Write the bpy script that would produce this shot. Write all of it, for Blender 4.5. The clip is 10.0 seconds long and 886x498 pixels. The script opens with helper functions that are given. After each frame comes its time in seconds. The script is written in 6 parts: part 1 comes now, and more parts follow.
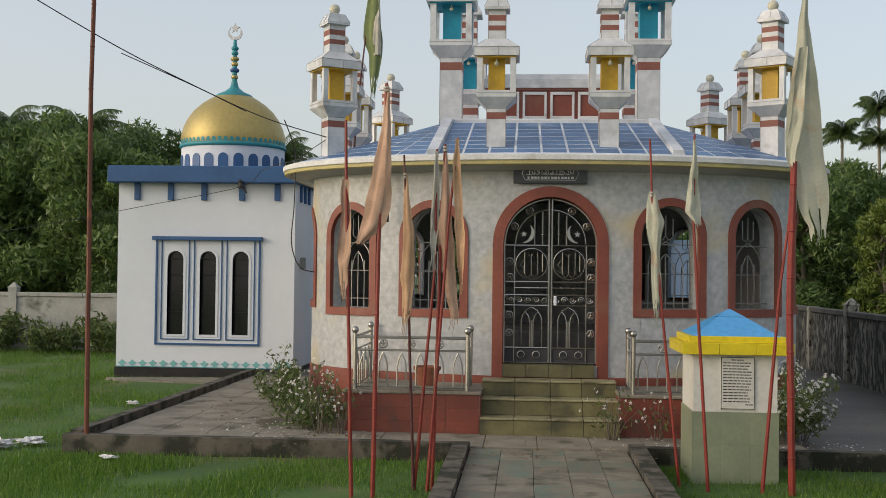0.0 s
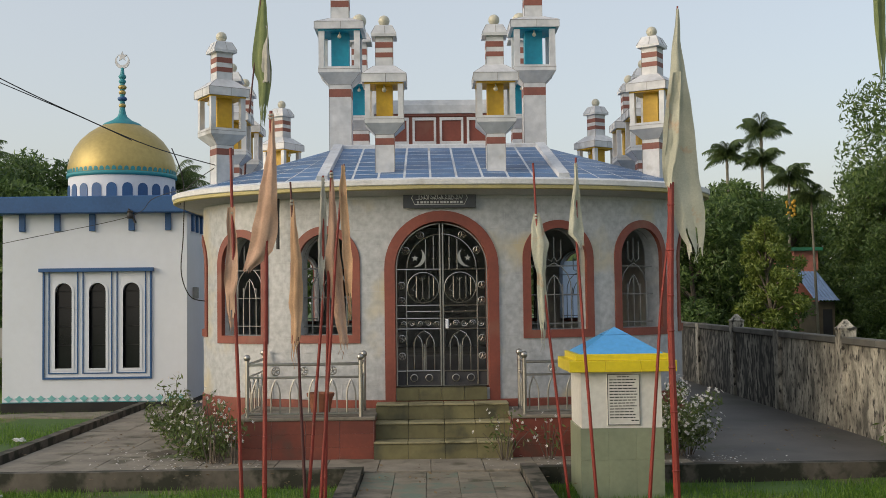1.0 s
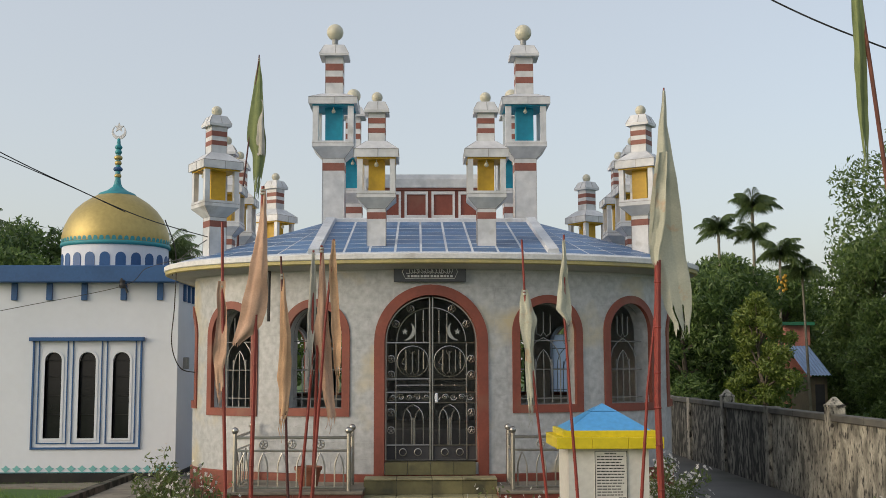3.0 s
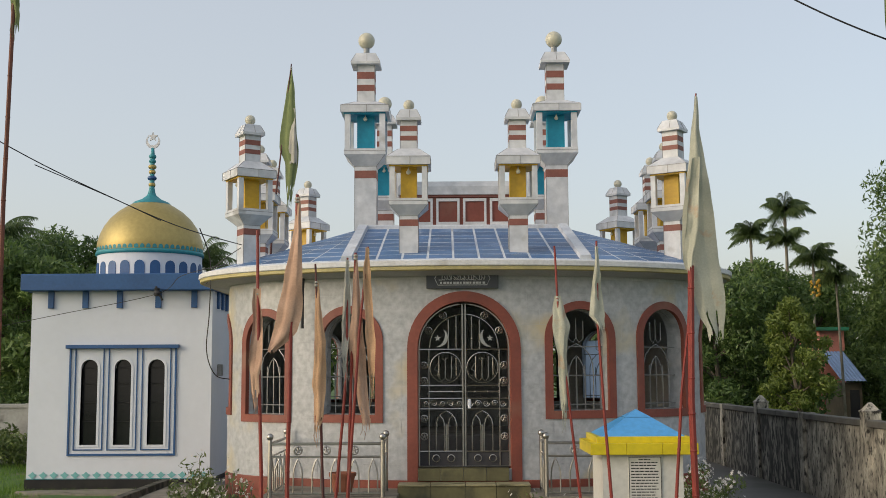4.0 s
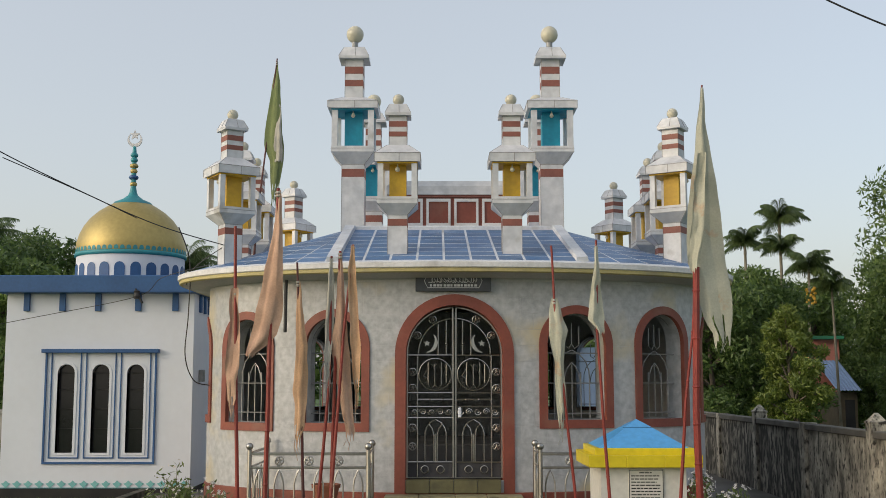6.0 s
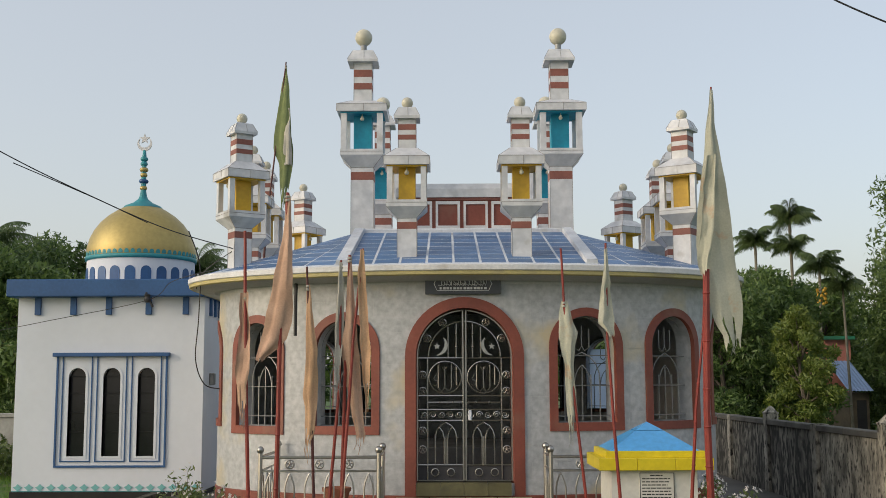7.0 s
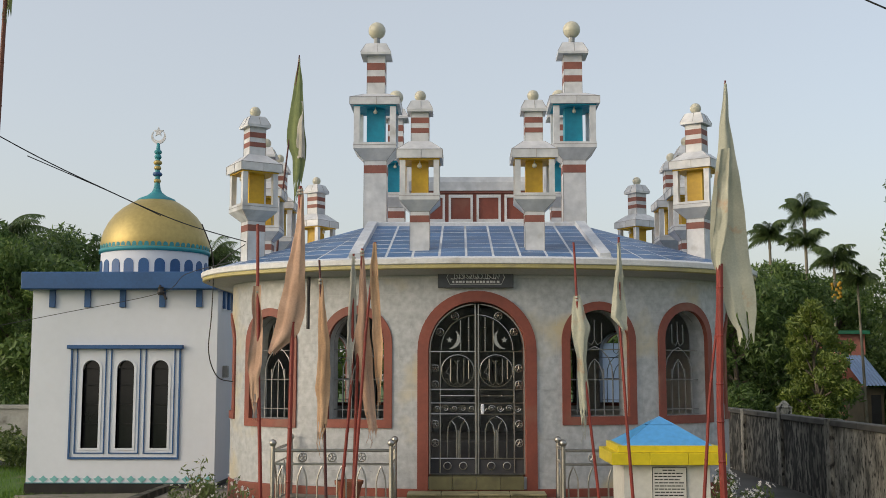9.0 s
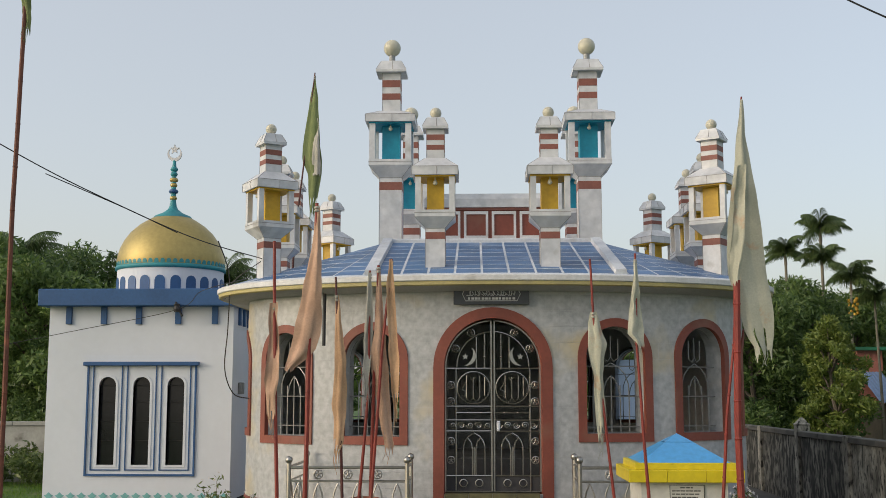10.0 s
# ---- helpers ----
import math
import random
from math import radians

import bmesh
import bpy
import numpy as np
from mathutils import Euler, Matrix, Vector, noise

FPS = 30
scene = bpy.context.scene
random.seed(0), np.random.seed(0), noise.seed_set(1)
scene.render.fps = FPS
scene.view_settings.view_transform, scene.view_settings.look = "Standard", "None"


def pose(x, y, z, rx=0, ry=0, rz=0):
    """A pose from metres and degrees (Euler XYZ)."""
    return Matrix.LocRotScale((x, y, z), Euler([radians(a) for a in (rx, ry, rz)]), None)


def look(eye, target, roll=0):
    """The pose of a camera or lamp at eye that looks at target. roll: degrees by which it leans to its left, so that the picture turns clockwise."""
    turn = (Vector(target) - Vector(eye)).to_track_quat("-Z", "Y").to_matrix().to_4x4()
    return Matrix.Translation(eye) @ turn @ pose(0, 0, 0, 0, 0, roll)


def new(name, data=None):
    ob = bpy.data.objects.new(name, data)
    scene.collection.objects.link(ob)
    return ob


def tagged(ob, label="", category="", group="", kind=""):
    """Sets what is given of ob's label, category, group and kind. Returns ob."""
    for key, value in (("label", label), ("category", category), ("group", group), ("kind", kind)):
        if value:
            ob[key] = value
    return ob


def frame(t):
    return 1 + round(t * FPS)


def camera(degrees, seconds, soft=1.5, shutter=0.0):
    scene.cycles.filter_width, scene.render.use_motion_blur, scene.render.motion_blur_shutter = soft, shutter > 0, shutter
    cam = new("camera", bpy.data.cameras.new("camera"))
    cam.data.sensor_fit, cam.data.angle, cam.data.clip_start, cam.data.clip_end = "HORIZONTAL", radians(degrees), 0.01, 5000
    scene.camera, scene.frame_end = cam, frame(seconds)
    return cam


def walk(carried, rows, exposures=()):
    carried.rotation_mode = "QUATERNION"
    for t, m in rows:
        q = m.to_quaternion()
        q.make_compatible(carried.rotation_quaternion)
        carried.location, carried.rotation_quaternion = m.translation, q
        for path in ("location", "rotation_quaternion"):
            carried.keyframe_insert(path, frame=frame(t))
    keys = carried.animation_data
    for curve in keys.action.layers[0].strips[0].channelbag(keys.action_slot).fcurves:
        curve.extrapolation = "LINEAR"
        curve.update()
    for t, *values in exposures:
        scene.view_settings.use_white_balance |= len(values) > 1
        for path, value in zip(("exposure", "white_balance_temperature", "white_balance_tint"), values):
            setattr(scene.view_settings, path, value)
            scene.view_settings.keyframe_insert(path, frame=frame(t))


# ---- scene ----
cam = camera(43.0, 10.0, soft=0.5)
PATH = [
    (0, (-0.287, -14.46, 1.963), (-0.436, -12.466, 2.005), 0.7),
    (0.5, (-0.197, -14.502, 1.97), (-0.317, -12.508, 2.069), -0.4),
    (1, (-0.159, -14.543, 1.954), (-0.132, -12.545, 2.041), -0.7),
    (1.5, (-0.165, -14.603, 1.955), (-0.082, -12.611, 2.119), -0.5),
    (2, (-0.146, -14.646, 1.967), (0.007, -12.659, 2.129), -0.2),
    (2.5, (-0.099, -14.623, 2.004), (0.0, -12.634, 2.191), -0.2),
    (4, (-0.14, -14.699, 2.0), (-0.155, -12.712, 2.222), -0.3),
    (4.5, (-0.145, -14.701, 2.005), (-0.15, -12.713, 2.23), -1.0),
    (5, (-0.176, -14.11, 2.013), (-0.201, -12.126, 2.264), -0.9),
    (5.5, (-0.197, -14.055, 2.011), (-0.209, -12.068, 2.246), -0.6),
    (6, (-0.149, -14.037, 1.994), (-0.146, -12.051, 2.229), 0.0),
    (7.5, (-0.146, -14.042, 2.021), (-0.178, -12.056, 2.259), -0.2),
    (8, (-0.155, -14.044, 2.018), (-0.205, -12.057, 2.24), 0.0),
    (8.5, (-0.156, -14.059, 2.02), (-0.209, -12.071, 2.225), -0.0),
    (9, (-0.139, -14.03, 2.022), (-0.177, -12.043, 2.247), 0.0),
    (9.5, (-0.153, -14.029, 2.009), (-0.177, -12.042, 2.236), -0.0),
    (10, (-0.158, -14.036, 2.024), (-0.221, -12.053, 2.278), -0.0),
]
walk(cam, [(t, look(eye, target, roll)) for t, eye, target, roll in PATH])

# ---- sky, sun ----
SUN_EL, SUN_AZ = 20.0, 246.0          # degrees; azimuth clockwise from +y
world = bpy.data.worlds.new("sky")
scene.world = world
world.use_nodes = True
wn = world.node_tree
wn.nodes.clear()
sky = wn.nodes.new("ShaderNodeTexSky")
sky.sky_type, sky.sun_disc = "NISHITA", False
sky.sun_elevation, sky.sun_rotation = radians(SUN_EL), radians(SUN_AZ)
sky.air_density, sky.dust_density, sky.ozone_density = 1.0, 4.0, 1.2
bg = wn.nodes.new("ShaderNodeBackground")
bg.inputs["Strength"].default_value = 0.184
haze = wn.nodes.new("ShaderNodeMix")          # thin cloud over the whole sky
haze.data_type = "RGBA"
haze.inputs["Factor"].default_value = 0.36
[k for k in haze.inputs if k.name == "B" and k.type == "RGBA"][0].default_value = (5.85, 5.75, 5.5, 1)
wo = wn.nodes.new("ShaderNodeOutputWorld")
wn.links.new(sky.outputs[0], [k for k in haze.inputs if k.name == "A" and k.type == "RGBA"][0])
wn.links.new([k for k in haze.outputs if k.type == "RGBA"][0], bg.inputs[0])
wn.links.new(bg.outputs[0], wo.inputs[0])
sun = new("sun", bpy.data.lights.new("sun", "SUN"))
sun.data.energy, sun.data.angle, sun.data.color = 0.68, radians(45), (1.0, 0.94, 0.85)
_e, _a = radians(SUN_EL), radians(SUN_AZ)
sun.matrix_world = look((math.sin(_a) * math.cos(_e) * 60, math.cos(_a) * math.cos(_e) * 60, math.sin(_e) * 60), (0, 0, 0))
scene.view_settings.exposure = 0.0


# ---- materials ----
def surf(name, a, b, size=1.0, rough=0.6, bump=0.1, fine=30.0, metal=0.0, spots=None, spot_size=2.0, spot_amount=0.5, rnd=0.0, spec=0.5, streak=1.0, grain=1.0):
    """Two colours mixed by broad and fine noise, optional stains, and fine relief."""
    m = bpy.data.materials.new(name)
    m.use_nodes = True
    t = m.node_tree
    n, l = t.nodes, t.links
    p = n["Principled BSDF"]
    geo = n.new("ShaderNodeNewGeometry")

    def tex(scale, detail=5.0):
        q = n.new("ShaderNodeTexNoise")
        q.inputs["Scale"].default_value, q.inputs["Detail"].default_value = scale, detail
        if streak != 1.0:
            vm = n.new("ShaderNodeVectorMath")
            vm.operation = "MULTIPLY"
            vm.inputs[1].default_value = (1, 1, streak)
            l.new(geo.outputs["Position"], vm.inputs[0])
            l.new(vm.outputs[0], q.inputs["Vector"])
        else:
            l.new(geo.outputs["Position"], q.inputs["Vector"])
        return q.outputs["Fac"]

    def span(sock, lo, hi):
        q = n.new("ShaderNodeMapRange")
        q.inputs["From Min"].default_value, q.inputs["From Max"].default_value = lo, hi
        l.new(sock, q.inputs["Value"])
        return q.outputs["Result"]

    def mix(fac, c1, c2, kind="MIX"):
        q = n.new("ShaderNodeMix")
        q.data_type, q.blend_type = "RGBA", kind
        if isinstance(fac, float):
            q.inputs["Factor"].default_value = fac
        else:
            l.new(fac, q.inputs["Factor"])
        for key, c in (("A", c1), ("B", c2)):
            k = [s for s in q.inputs if s.name == key and s.type == "RGBA"][0]
            if isinstance(c, tuple):
                k.default_value = (*c, 1)
            else:
                l.new(c, k)
        return [s for s in q.outputs if s.type == "RGBA"][0]

    col = mix(span(tex(1.0 / size), 0.35, 0.65), a, b)
    fine_fac = tex(fine)
    grey = n.new("ShaderNodeCombineColor")
    f2 = span(fine_fac, 0.2, 0.8)
    mr = n.new("ShaderNodeMapRange")
    mr.inputs["To Min"].default_value, mr.inputs["To Max"].default_value = 1 - 0.14 * grain, 1 + 0.10 * grain
    l.new(f2, mr.inputs["Value"])
    for i in range(3):
        l.new(mr.outputs["Result"], grey.inputs[i])
    col = mix(1.0, col, grey.outputs[0], "MULTIPLY")
    if spots:
        col = mix(span(tex(1.0 / spot_size, 9.0), 1.0 - spot_amount, 1.12 - spot_amount), col, spots)
    if rnd:
        info = n.new("ShaderNodeObjectInfo")
        mr2 = n.new("ShaderNodeMapRange")
        mr2.inputs["To Min"].default_value, mr2.inputs["To Max"].default_value = 1 - rnd, 1 + rnd * 0.6
        l.new(info.outputs["Random"], mr2.inputs["Value"])
        g2 = n.new("ShaderNodeCombineColor")
        for i in range(3):
            l.new(mr2.outputs["Result"], g2.inputs[i])
        col = mix(1.0, col, g2.outputs[0], "MULTIPLY")
    l.new(col, p.inputs["Base Color"])
    p.inputs["Roughness"].default_value, p.inputs["Metallic"].default_value = rough, metal
    p.inputs["Specular IOR Level"].default_value = spec
    if bump:
        bp = n.new("ShaderNodeBump")
        bp.inputs["Strength"].default_value, bp.inputs["Distance"].default_value = bump, 0.01
        l.new(fine_fac, bp.inputs["Height"])
        l.new(bp.outputs[0], p.inputs["Normal"])
    return m


def leafy(name, a, b, trans=0.25, rough=0.5):
    """Leaf colour that varies from leaf to leaf, with some light passing through."""
    m = bpy.data.materials.new(name)
    m.use_nodes = True
    t = m.node_tree
    n, l = t.nodes, t.links
    p = n["Principled BSDF"]
    geo = n.new("ShaderNodeNewGeometry")
    ramp = n.new("ShaderNodeValToRGB")
    ramp.color_ramp.elements[0].color, ramp.color_ramp.elements[1].color = (*a, 1), (*b, 1)
    l.new(geo.outputs["Random Per Island"], ramp.inputs[0])
    l.new(ramp.outputs[0], p.inputs["Base Color"])
    p.inputs["Roughness"].default_value = rough
    tr = n.new("ShaderNodeBsdfTranslucent")
    l.new(ramp.outputs[0], tr.inputs["Color"])
    ms = n.new("ShaderNodeMixShader")
    ms.inputs[0].default_value = trans
    l.new(p.outputs[0], ms.inputs[1])
    l.new(tr.outputs[0], ms.inputs[2])
    l.new(ms.outputs[0], n["Material Output"].inputs["Surface"])
    return m


M = {}
M["tile_white"] = surf("marbled_wall_tile", (0.475, 0.49, 0.505), (0.355, 0.37, 0.385), 0.08, 0.38, 0.45, 16, rnd=0.035, spots=(0.50, 0.44, 0.30), spot_size=1.0, spot_amount=0.455, grain=0.9)
M["grout"] = surf("tile_grout", (0.53, 0.54, 0.545), (0.46, 0.47, 0.475), 0.3, 0.9, 0.1, 40)
M["red"] = surf("red_oxide_paint", (0.235, 0.062, 0.040), (0.185, 0.050, 0.034), 0.35, 0.55, 0.12, 25, spots=(0.22, 0.09, 0.06), spot_size=0.6, spot_amount=0.42)
M["red_tile"] = surf("red_oxide_block", (0.20, 0.050, 0.031), (0.145, 0.038, 0.026), 0.3, 0.5, 0.15, 22, rnd=0.12, spots=(0.085, 0.045, 0.032), spot_size=0.45, spot_amount=0.46)
M["marble"] = surf("grey_white_marble", (0.66, 0.67, 0.69), (0.50, 0.52, 0.55), 0.25, 0.4, 0.05, 12, rnd=0.06, spots=(0.36, 0.35, 0.33), spot_size=0.45, spot_amount=0.36)
M["seam"] = surf("dirty_tile_seam", (0.20, 0.19, 0.18), (0.30, 0.29, 0.28), 0.15, 0.9, 0.0)
M["band"] = surf("red_brown_band", (0.26, 0.095, 0.072), (0.21, 0.078, 0.06), 0.3, 0.6, 0.1, 25)
# yellow darkened to ochre: the lantern's shade is put into the colour
M["yellow_core"] = surf("shaded_yellow_paint", (0.60, 0.37, 0.02), (0.50, 0.30, 0.02), 0.3, 0.5, 0.05, 20)
M["teal_core"] = surf("teal_blue_paint", (0.005, 0.30, 0.43), (0.005, 0.24, 0.36), 0.3, 0.5, 0.05, 20)
M["globe"] = surf("cream_globe", (0.58, 0.56, 0.44), (0.50, 0.48, 0.39), 0.2, 0.35, 0.03, 15)
M["roof_blue"] = surf("blue_roof_tile", (0.030, 0.115, 0.27), (0.055, 0.15, 0.33), 0.3, 0.38, 0.06, 14, rnd=0.22, spots=(0.16, 0.25, 0.42), spot_size=0.5, spot_amount=0.4)
M["roof_white"] = surf("white_roof_mortar", (0.66, 0.69, 0.73), (0.52, 0.55, 0.60), 0.4, 0.7, 0.15, 30, spots=(0.4, 0.4, 0.4), spot_size=0.5, spot_amount=0.38)
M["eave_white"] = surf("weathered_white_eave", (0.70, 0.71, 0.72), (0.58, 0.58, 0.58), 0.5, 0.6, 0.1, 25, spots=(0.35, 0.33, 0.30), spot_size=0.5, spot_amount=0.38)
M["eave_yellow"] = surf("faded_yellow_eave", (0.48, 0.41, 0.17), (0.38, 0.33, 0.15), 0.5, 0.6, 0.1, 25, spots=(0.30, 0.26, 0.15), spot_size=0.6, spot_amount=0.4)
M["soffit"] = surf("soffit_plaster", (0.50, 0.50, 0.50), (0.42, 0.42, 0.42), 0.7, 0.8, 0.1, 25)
M["steel"] = surf("stainless_steel", (0.46, 0.45, 0.42), (0.36, 0.35, 0.33), 0.3, 0.36, 0.02, 30, metal=1.0)
M["iron"] = surf("grey_painted_iron", (0.30, 0.31, 0.31), (0.22, 0.23, 0.23), 0.3, 0.45, 0.05, 30, metal=0.4)
# shade of unlit insides put into these two colours
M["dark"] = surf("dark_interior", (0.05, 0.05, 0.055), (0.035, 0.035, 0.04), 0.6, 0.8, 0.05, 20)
M["inner"] = surf("inner_plaster_shaded", (0.15, 0.15, 0.145), (0.10, 0.10, 0.10), 0.6, 0.8, 0.05, 20)
M["plate"] = surf("dark_slate_plate", (0.045, 0.05, 0.06), (0.03, 0.035, 0.04), 0.3, 0.35, 0.05, 30)
M["letter"] = surf("pale_lettering", (0.62, 0.64, 0.66), (0.5, 0.52, 0.54), 0.2, 0.5, 0.0)
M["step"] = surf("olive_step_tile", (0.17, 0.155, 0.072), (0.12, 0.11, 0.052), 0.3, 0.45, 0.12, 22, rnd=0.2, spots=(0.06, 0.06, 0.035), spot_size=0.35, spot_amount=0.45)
# treads lighter than the risers, so the step edges stand out
M["tread"] = surf("pale_step_tread", (0.31, 0.285, 0.165), (0.23, 0.21, 0.12), 0.25, 0.5, 0.12, 22, rnd=0.15, spots=(0.10, 0.095, 0.05), spot_size=0.3, spot_amount=0.44)
M["paint_white"] = surf("white_wall_paint", (0.65, 0.69, 0.76), (0.61, 0.65, 0.715), 1.2, 0.7, 0.04, 9, spots=(0.64, 0.65, 0.68), spot_size=1.4, spot_amount=0.4, grain=0.2)
M["blue"] = surf("blue_trim_paint", (0.020, 0.078, 0.21), (0.025, 0.095, 0.25), 0.8, 0.5, 0.05, 25)
M["teal_trim"] = surf("turquoise_trim", (0.02, 0.25, 0.29), (0.03, 0.21, 0.25), 0.4, 0.55, 0.05, 20)
M["frieze"] = surf("pale_turquoise_frieze", (0.20, 0.48, 0.48), (0.16, 0.42, 0.43), 0.4, 0.6, 0.05, 20)
M["base_black"] = surf("tarred_base", (0.012, 0.012, 0.014), (0.025, 0.024, 0.022), 0.5, 0.85, 0.2, 20)
M["gold"] = surf("gold_dome_paint", (0.44, 0.345, 0.125), (0.37, 0.29, 0.10), 0.8, 0.46, 0.06, 14, metal=0.45)
M["glass_dark"] = surf("dark_window_pane", (0.012, 0.012, 0.014), (0.02, 0.02, 0.022), 0.5, 0.12, 0.0)
M["pave"] = surf("grey_paving_slab", (0.25, 0.225, 0.18), (0.175, 0.155, 0.125), 0.35, 0.8, 0.3, 25, rnd=0.09, spots=(0.09, 0.082, 0.055), spot_size=0.4, spot_amount=0.44)
M["path_tile"] = surf("worn_path_tile", (0.235, 0.21, 0.165), (0.16, 0.145, 0.11), 0.22, 0.7, 0.25, 25, rnd=0.15, spots=(0.07, 0.07, 0.045), spot_size=0.35, spot_amount=0.46)
M["path_teal"] = surf("worn_teal_path_tile", (0.13, 0.18, 0.14), (0.175, 0.17, 0.13), 0.22, 0.7, 0.25, 25, rnd=0.15, spots=(0.19, 0.17, 0.13), spot_size=0.2, spot_amount=0.54)
M["concrete"] = surf("mossy_concrete", (0.12, 0.105, 0.085), (0.075, 0.067, 0.054), 0.4, 0.9, 0.4, 18, spots=(0.022, 0.024, 0.015), spot_size=0.25, spot_amount=0.56)
M["wet"] = surf("dark_damp_concrete", (0.058, 0.055, 0.05), (0.088, 0.083, 0.074), 0.8, 0.6, 0.2, 15, spots=(0.04, 0.045, 0.03), spot_size=1.0, spot_amount=0.45)
M["bound"] = surf("stained_boundary_plaster", (0.50, 0.47, 0.39), (0.11, 0.105, 0.088), 0.26, 0.9, 0.4, 34, spots=(0.035, 0.034, 0.03), spot_size=0.07, spot_amount=0.475, streak=0.5, grain=3.0)
M["bound_black"] = surf("mould_blackened_plaster", (0.27, 0.255, 0.215), (0.05, 0.048, 0.042), 0.30, 0.9, 0.3, 34, spots=(0.024, 0.024, 0.021), spot_size=0.09, spot_amount=0.56, streak=0.45, grain=3.0)
M["bound_dark"] = surf("blackened_wall_cap", (0.13, 0.125, 0.11), (0.07, 0.068, 0.06), 0.5, 0.9, 0.3, 16, spots=(0.28, 0.27, 0.23), spot_size=0.4, spot_amount=0.36)
M["bound_left"] = surf("pale_boundary_plaster", (0.40, 0.40, 0.37), (0.30, 0.30, 0.28), 0.8, 0.9, 0.3, 14, spots=(0.12, 0.12, 0.10), spot_size=0.5, spot_amount=0.42)
M["pole_red"] = surf("red_bamboo_paint", (0.25, 0.030, 0.020), (0.19, 0.024, 0.017), 0.25, 0.5, 0.1, 25, spots=(0.30, 0.16, 0.10), spot_size=0.25, spot_amount=0.35)
M["pole_dark"] = surf("dark_maroon_pole", (0.10, 0.025, 0.022), (0.07, 0.02, 0.02), 0.3, 0.6, 0.1, 25)
M["pole_rust"] = surf("rusty_iron_pole", (0.17, 0.055, 0.03), (0.11, 0.04, 0.028), 0.3, 0.7, 0.2, 25, spots=(0.30, 0.10, 0.05), spot_size=0.3, spot_amount=0.4)
M["cloth_salmon"] = surf("faded_salmon_cloth", (0.52, 0.345, 0.25), (0.43, 0.275, 0.195), 0.18, 0.95, 0.2, 60)
M["cloth_orange"] = surf("faded_orange_cloth", (0.60, 0.385, 0.235), (0.50, 0.315, 0.19), 0.18, 0.95, 0.2, 60)
M["cloth_pale"] = surf("bleached_green_cloth", (0.47, 0.47, 0.385), (0.38, 0.385, 0.31), 0.22, 0.95, 0.2, 60, spots=(0.45, 0.27, 0.16), spot_size=0.22, spot_amount=0.39)
M["cloth_green"] = surf("olive_green_cloth", (0.21, 0.25, 0.105), (0.15, 0.19, 0.08), 0.2, 0.95, 0.2, 60)
M["cloth_white"] = surf("grey_white_cloth", (0.48, 0.46, 0.40), (0.38, 0.37, 0.32), 0.2, 0.95, 0.2, 60)
M["pyr_blue"] = surf("sky_blue_tile", (0.07, 0.32, 0.66), (0.085, 0.36, 0.72), 0.4, 0.3, 0.03, 20, rnd=0.04)
M["pyr_yellow"] = surf("bright_yellow_tile", (0.72, 0.58, 0.02), (0.64, 0.52, 0.02), 0.4, 0.3, 0.03, 20, rnd=0.04)
M["ped_white"] = surf("cream_white_tile", (0.70, 0.69, 0.64), (0.62, 0.61, 0.57), 0.4, 0.35, 0.03, 20)
M["ped_green"] = surf("sage_green_tile", (0.25, 0.28, 0.19), (0.21, 0.24, 0.165), 0.4, 0.35, 0.04, 20, rnd=0.05)
M["ink"] = surf("black_ink", (0.03, 0.03, 0.03), (0.02, 0.02, 0.02), 0.2, 0.6, 0.0)
M["silver"] = surf("pale_silver_paint", (0.62, 0.62, 0.62), (0.52, 0.52, 0.53), 0.2, 0.4, 0.05, 20, metal=0.3)
M["clay"] = surf("terracotta", (0.30, 0.11, 0.06), (0.24, 0.09, 0.05), 0.2, 0.85, 0.15, 25)
M["soil"] = surf("brown_soil", (0.10, 0.085, 0.055), (0.06, 0.05, 0.035), 0.5, 0.95, 0.5, 12, spots=(0.07, 0.10, 0.03), spot_size=0.7, spot_amount=0.45)
M["ground"] = surf("grassy_ground", (0.062, 0.13, 0.02), (0.042, 0.095, 0.016), 1.2, 0.95, 0.6, 14, spots=(0.12, 0.12, 0.05), spot_size=0.9, spot_amount=0.44)
M["grass"] = leafy("grass_blades", (0.06, 0.155, 0.015), (0.165, 0.27, 0.038), 0.4)
M["leaf_a"] = leafy("dark_tree_leaves", (0.05, 0.098, 0.028), (0.165, 0.245, 0.07), 0.4)
M["leaf_b"] = leafy("mid_tree_leaves", (0.066, 0.125, 0.03), (0.20, 0.285, 0.08), 0.4)
M["leaf_c"] = leafy("yellow_green_leaves", (0.09, 0.145, 0.022), (0.23, 0.28, 0.06), 0.35)
M["palm_leaf"] = leafy("palm_fronds", (0.075, 0.125, 0.045), (0.17, 0.235, 0.085), 0.4)
M["bush_leaf"] = leafy("shrub_leaves", (0.06, 0.10, 0.026), (0.15, 0.195, 0.06), 0.3)
M["dry_leaf"] = leafy("dry_leaves", (0.10, 0.065, 0.03), (0.24, 0.17, 0.08), 0.2)
M["petal"] = leafy("white_petals", (0.62, 0.60, 0.58), (0.78, 0.76, 0.74), 0.3)
M["bark"] = surf("grey_brown_bark", (0.13, 0.11, 0.085), (0.085, 0.07, 0.055), 0.4, 0.9, 0.6, 18)
M["palm_bark"] = surf("pale_palm_bark", (0.26, 0.24, 0.19), (0.17, 0.16, 0.12), 0.3, 0.9, 0.4, 18)
M["nut"] = surf("ripening_betel_nuts", (0.55, 0.32, 0.03), (0.42, 0.26, 0.03), 0.1, 0.6, 0.1)
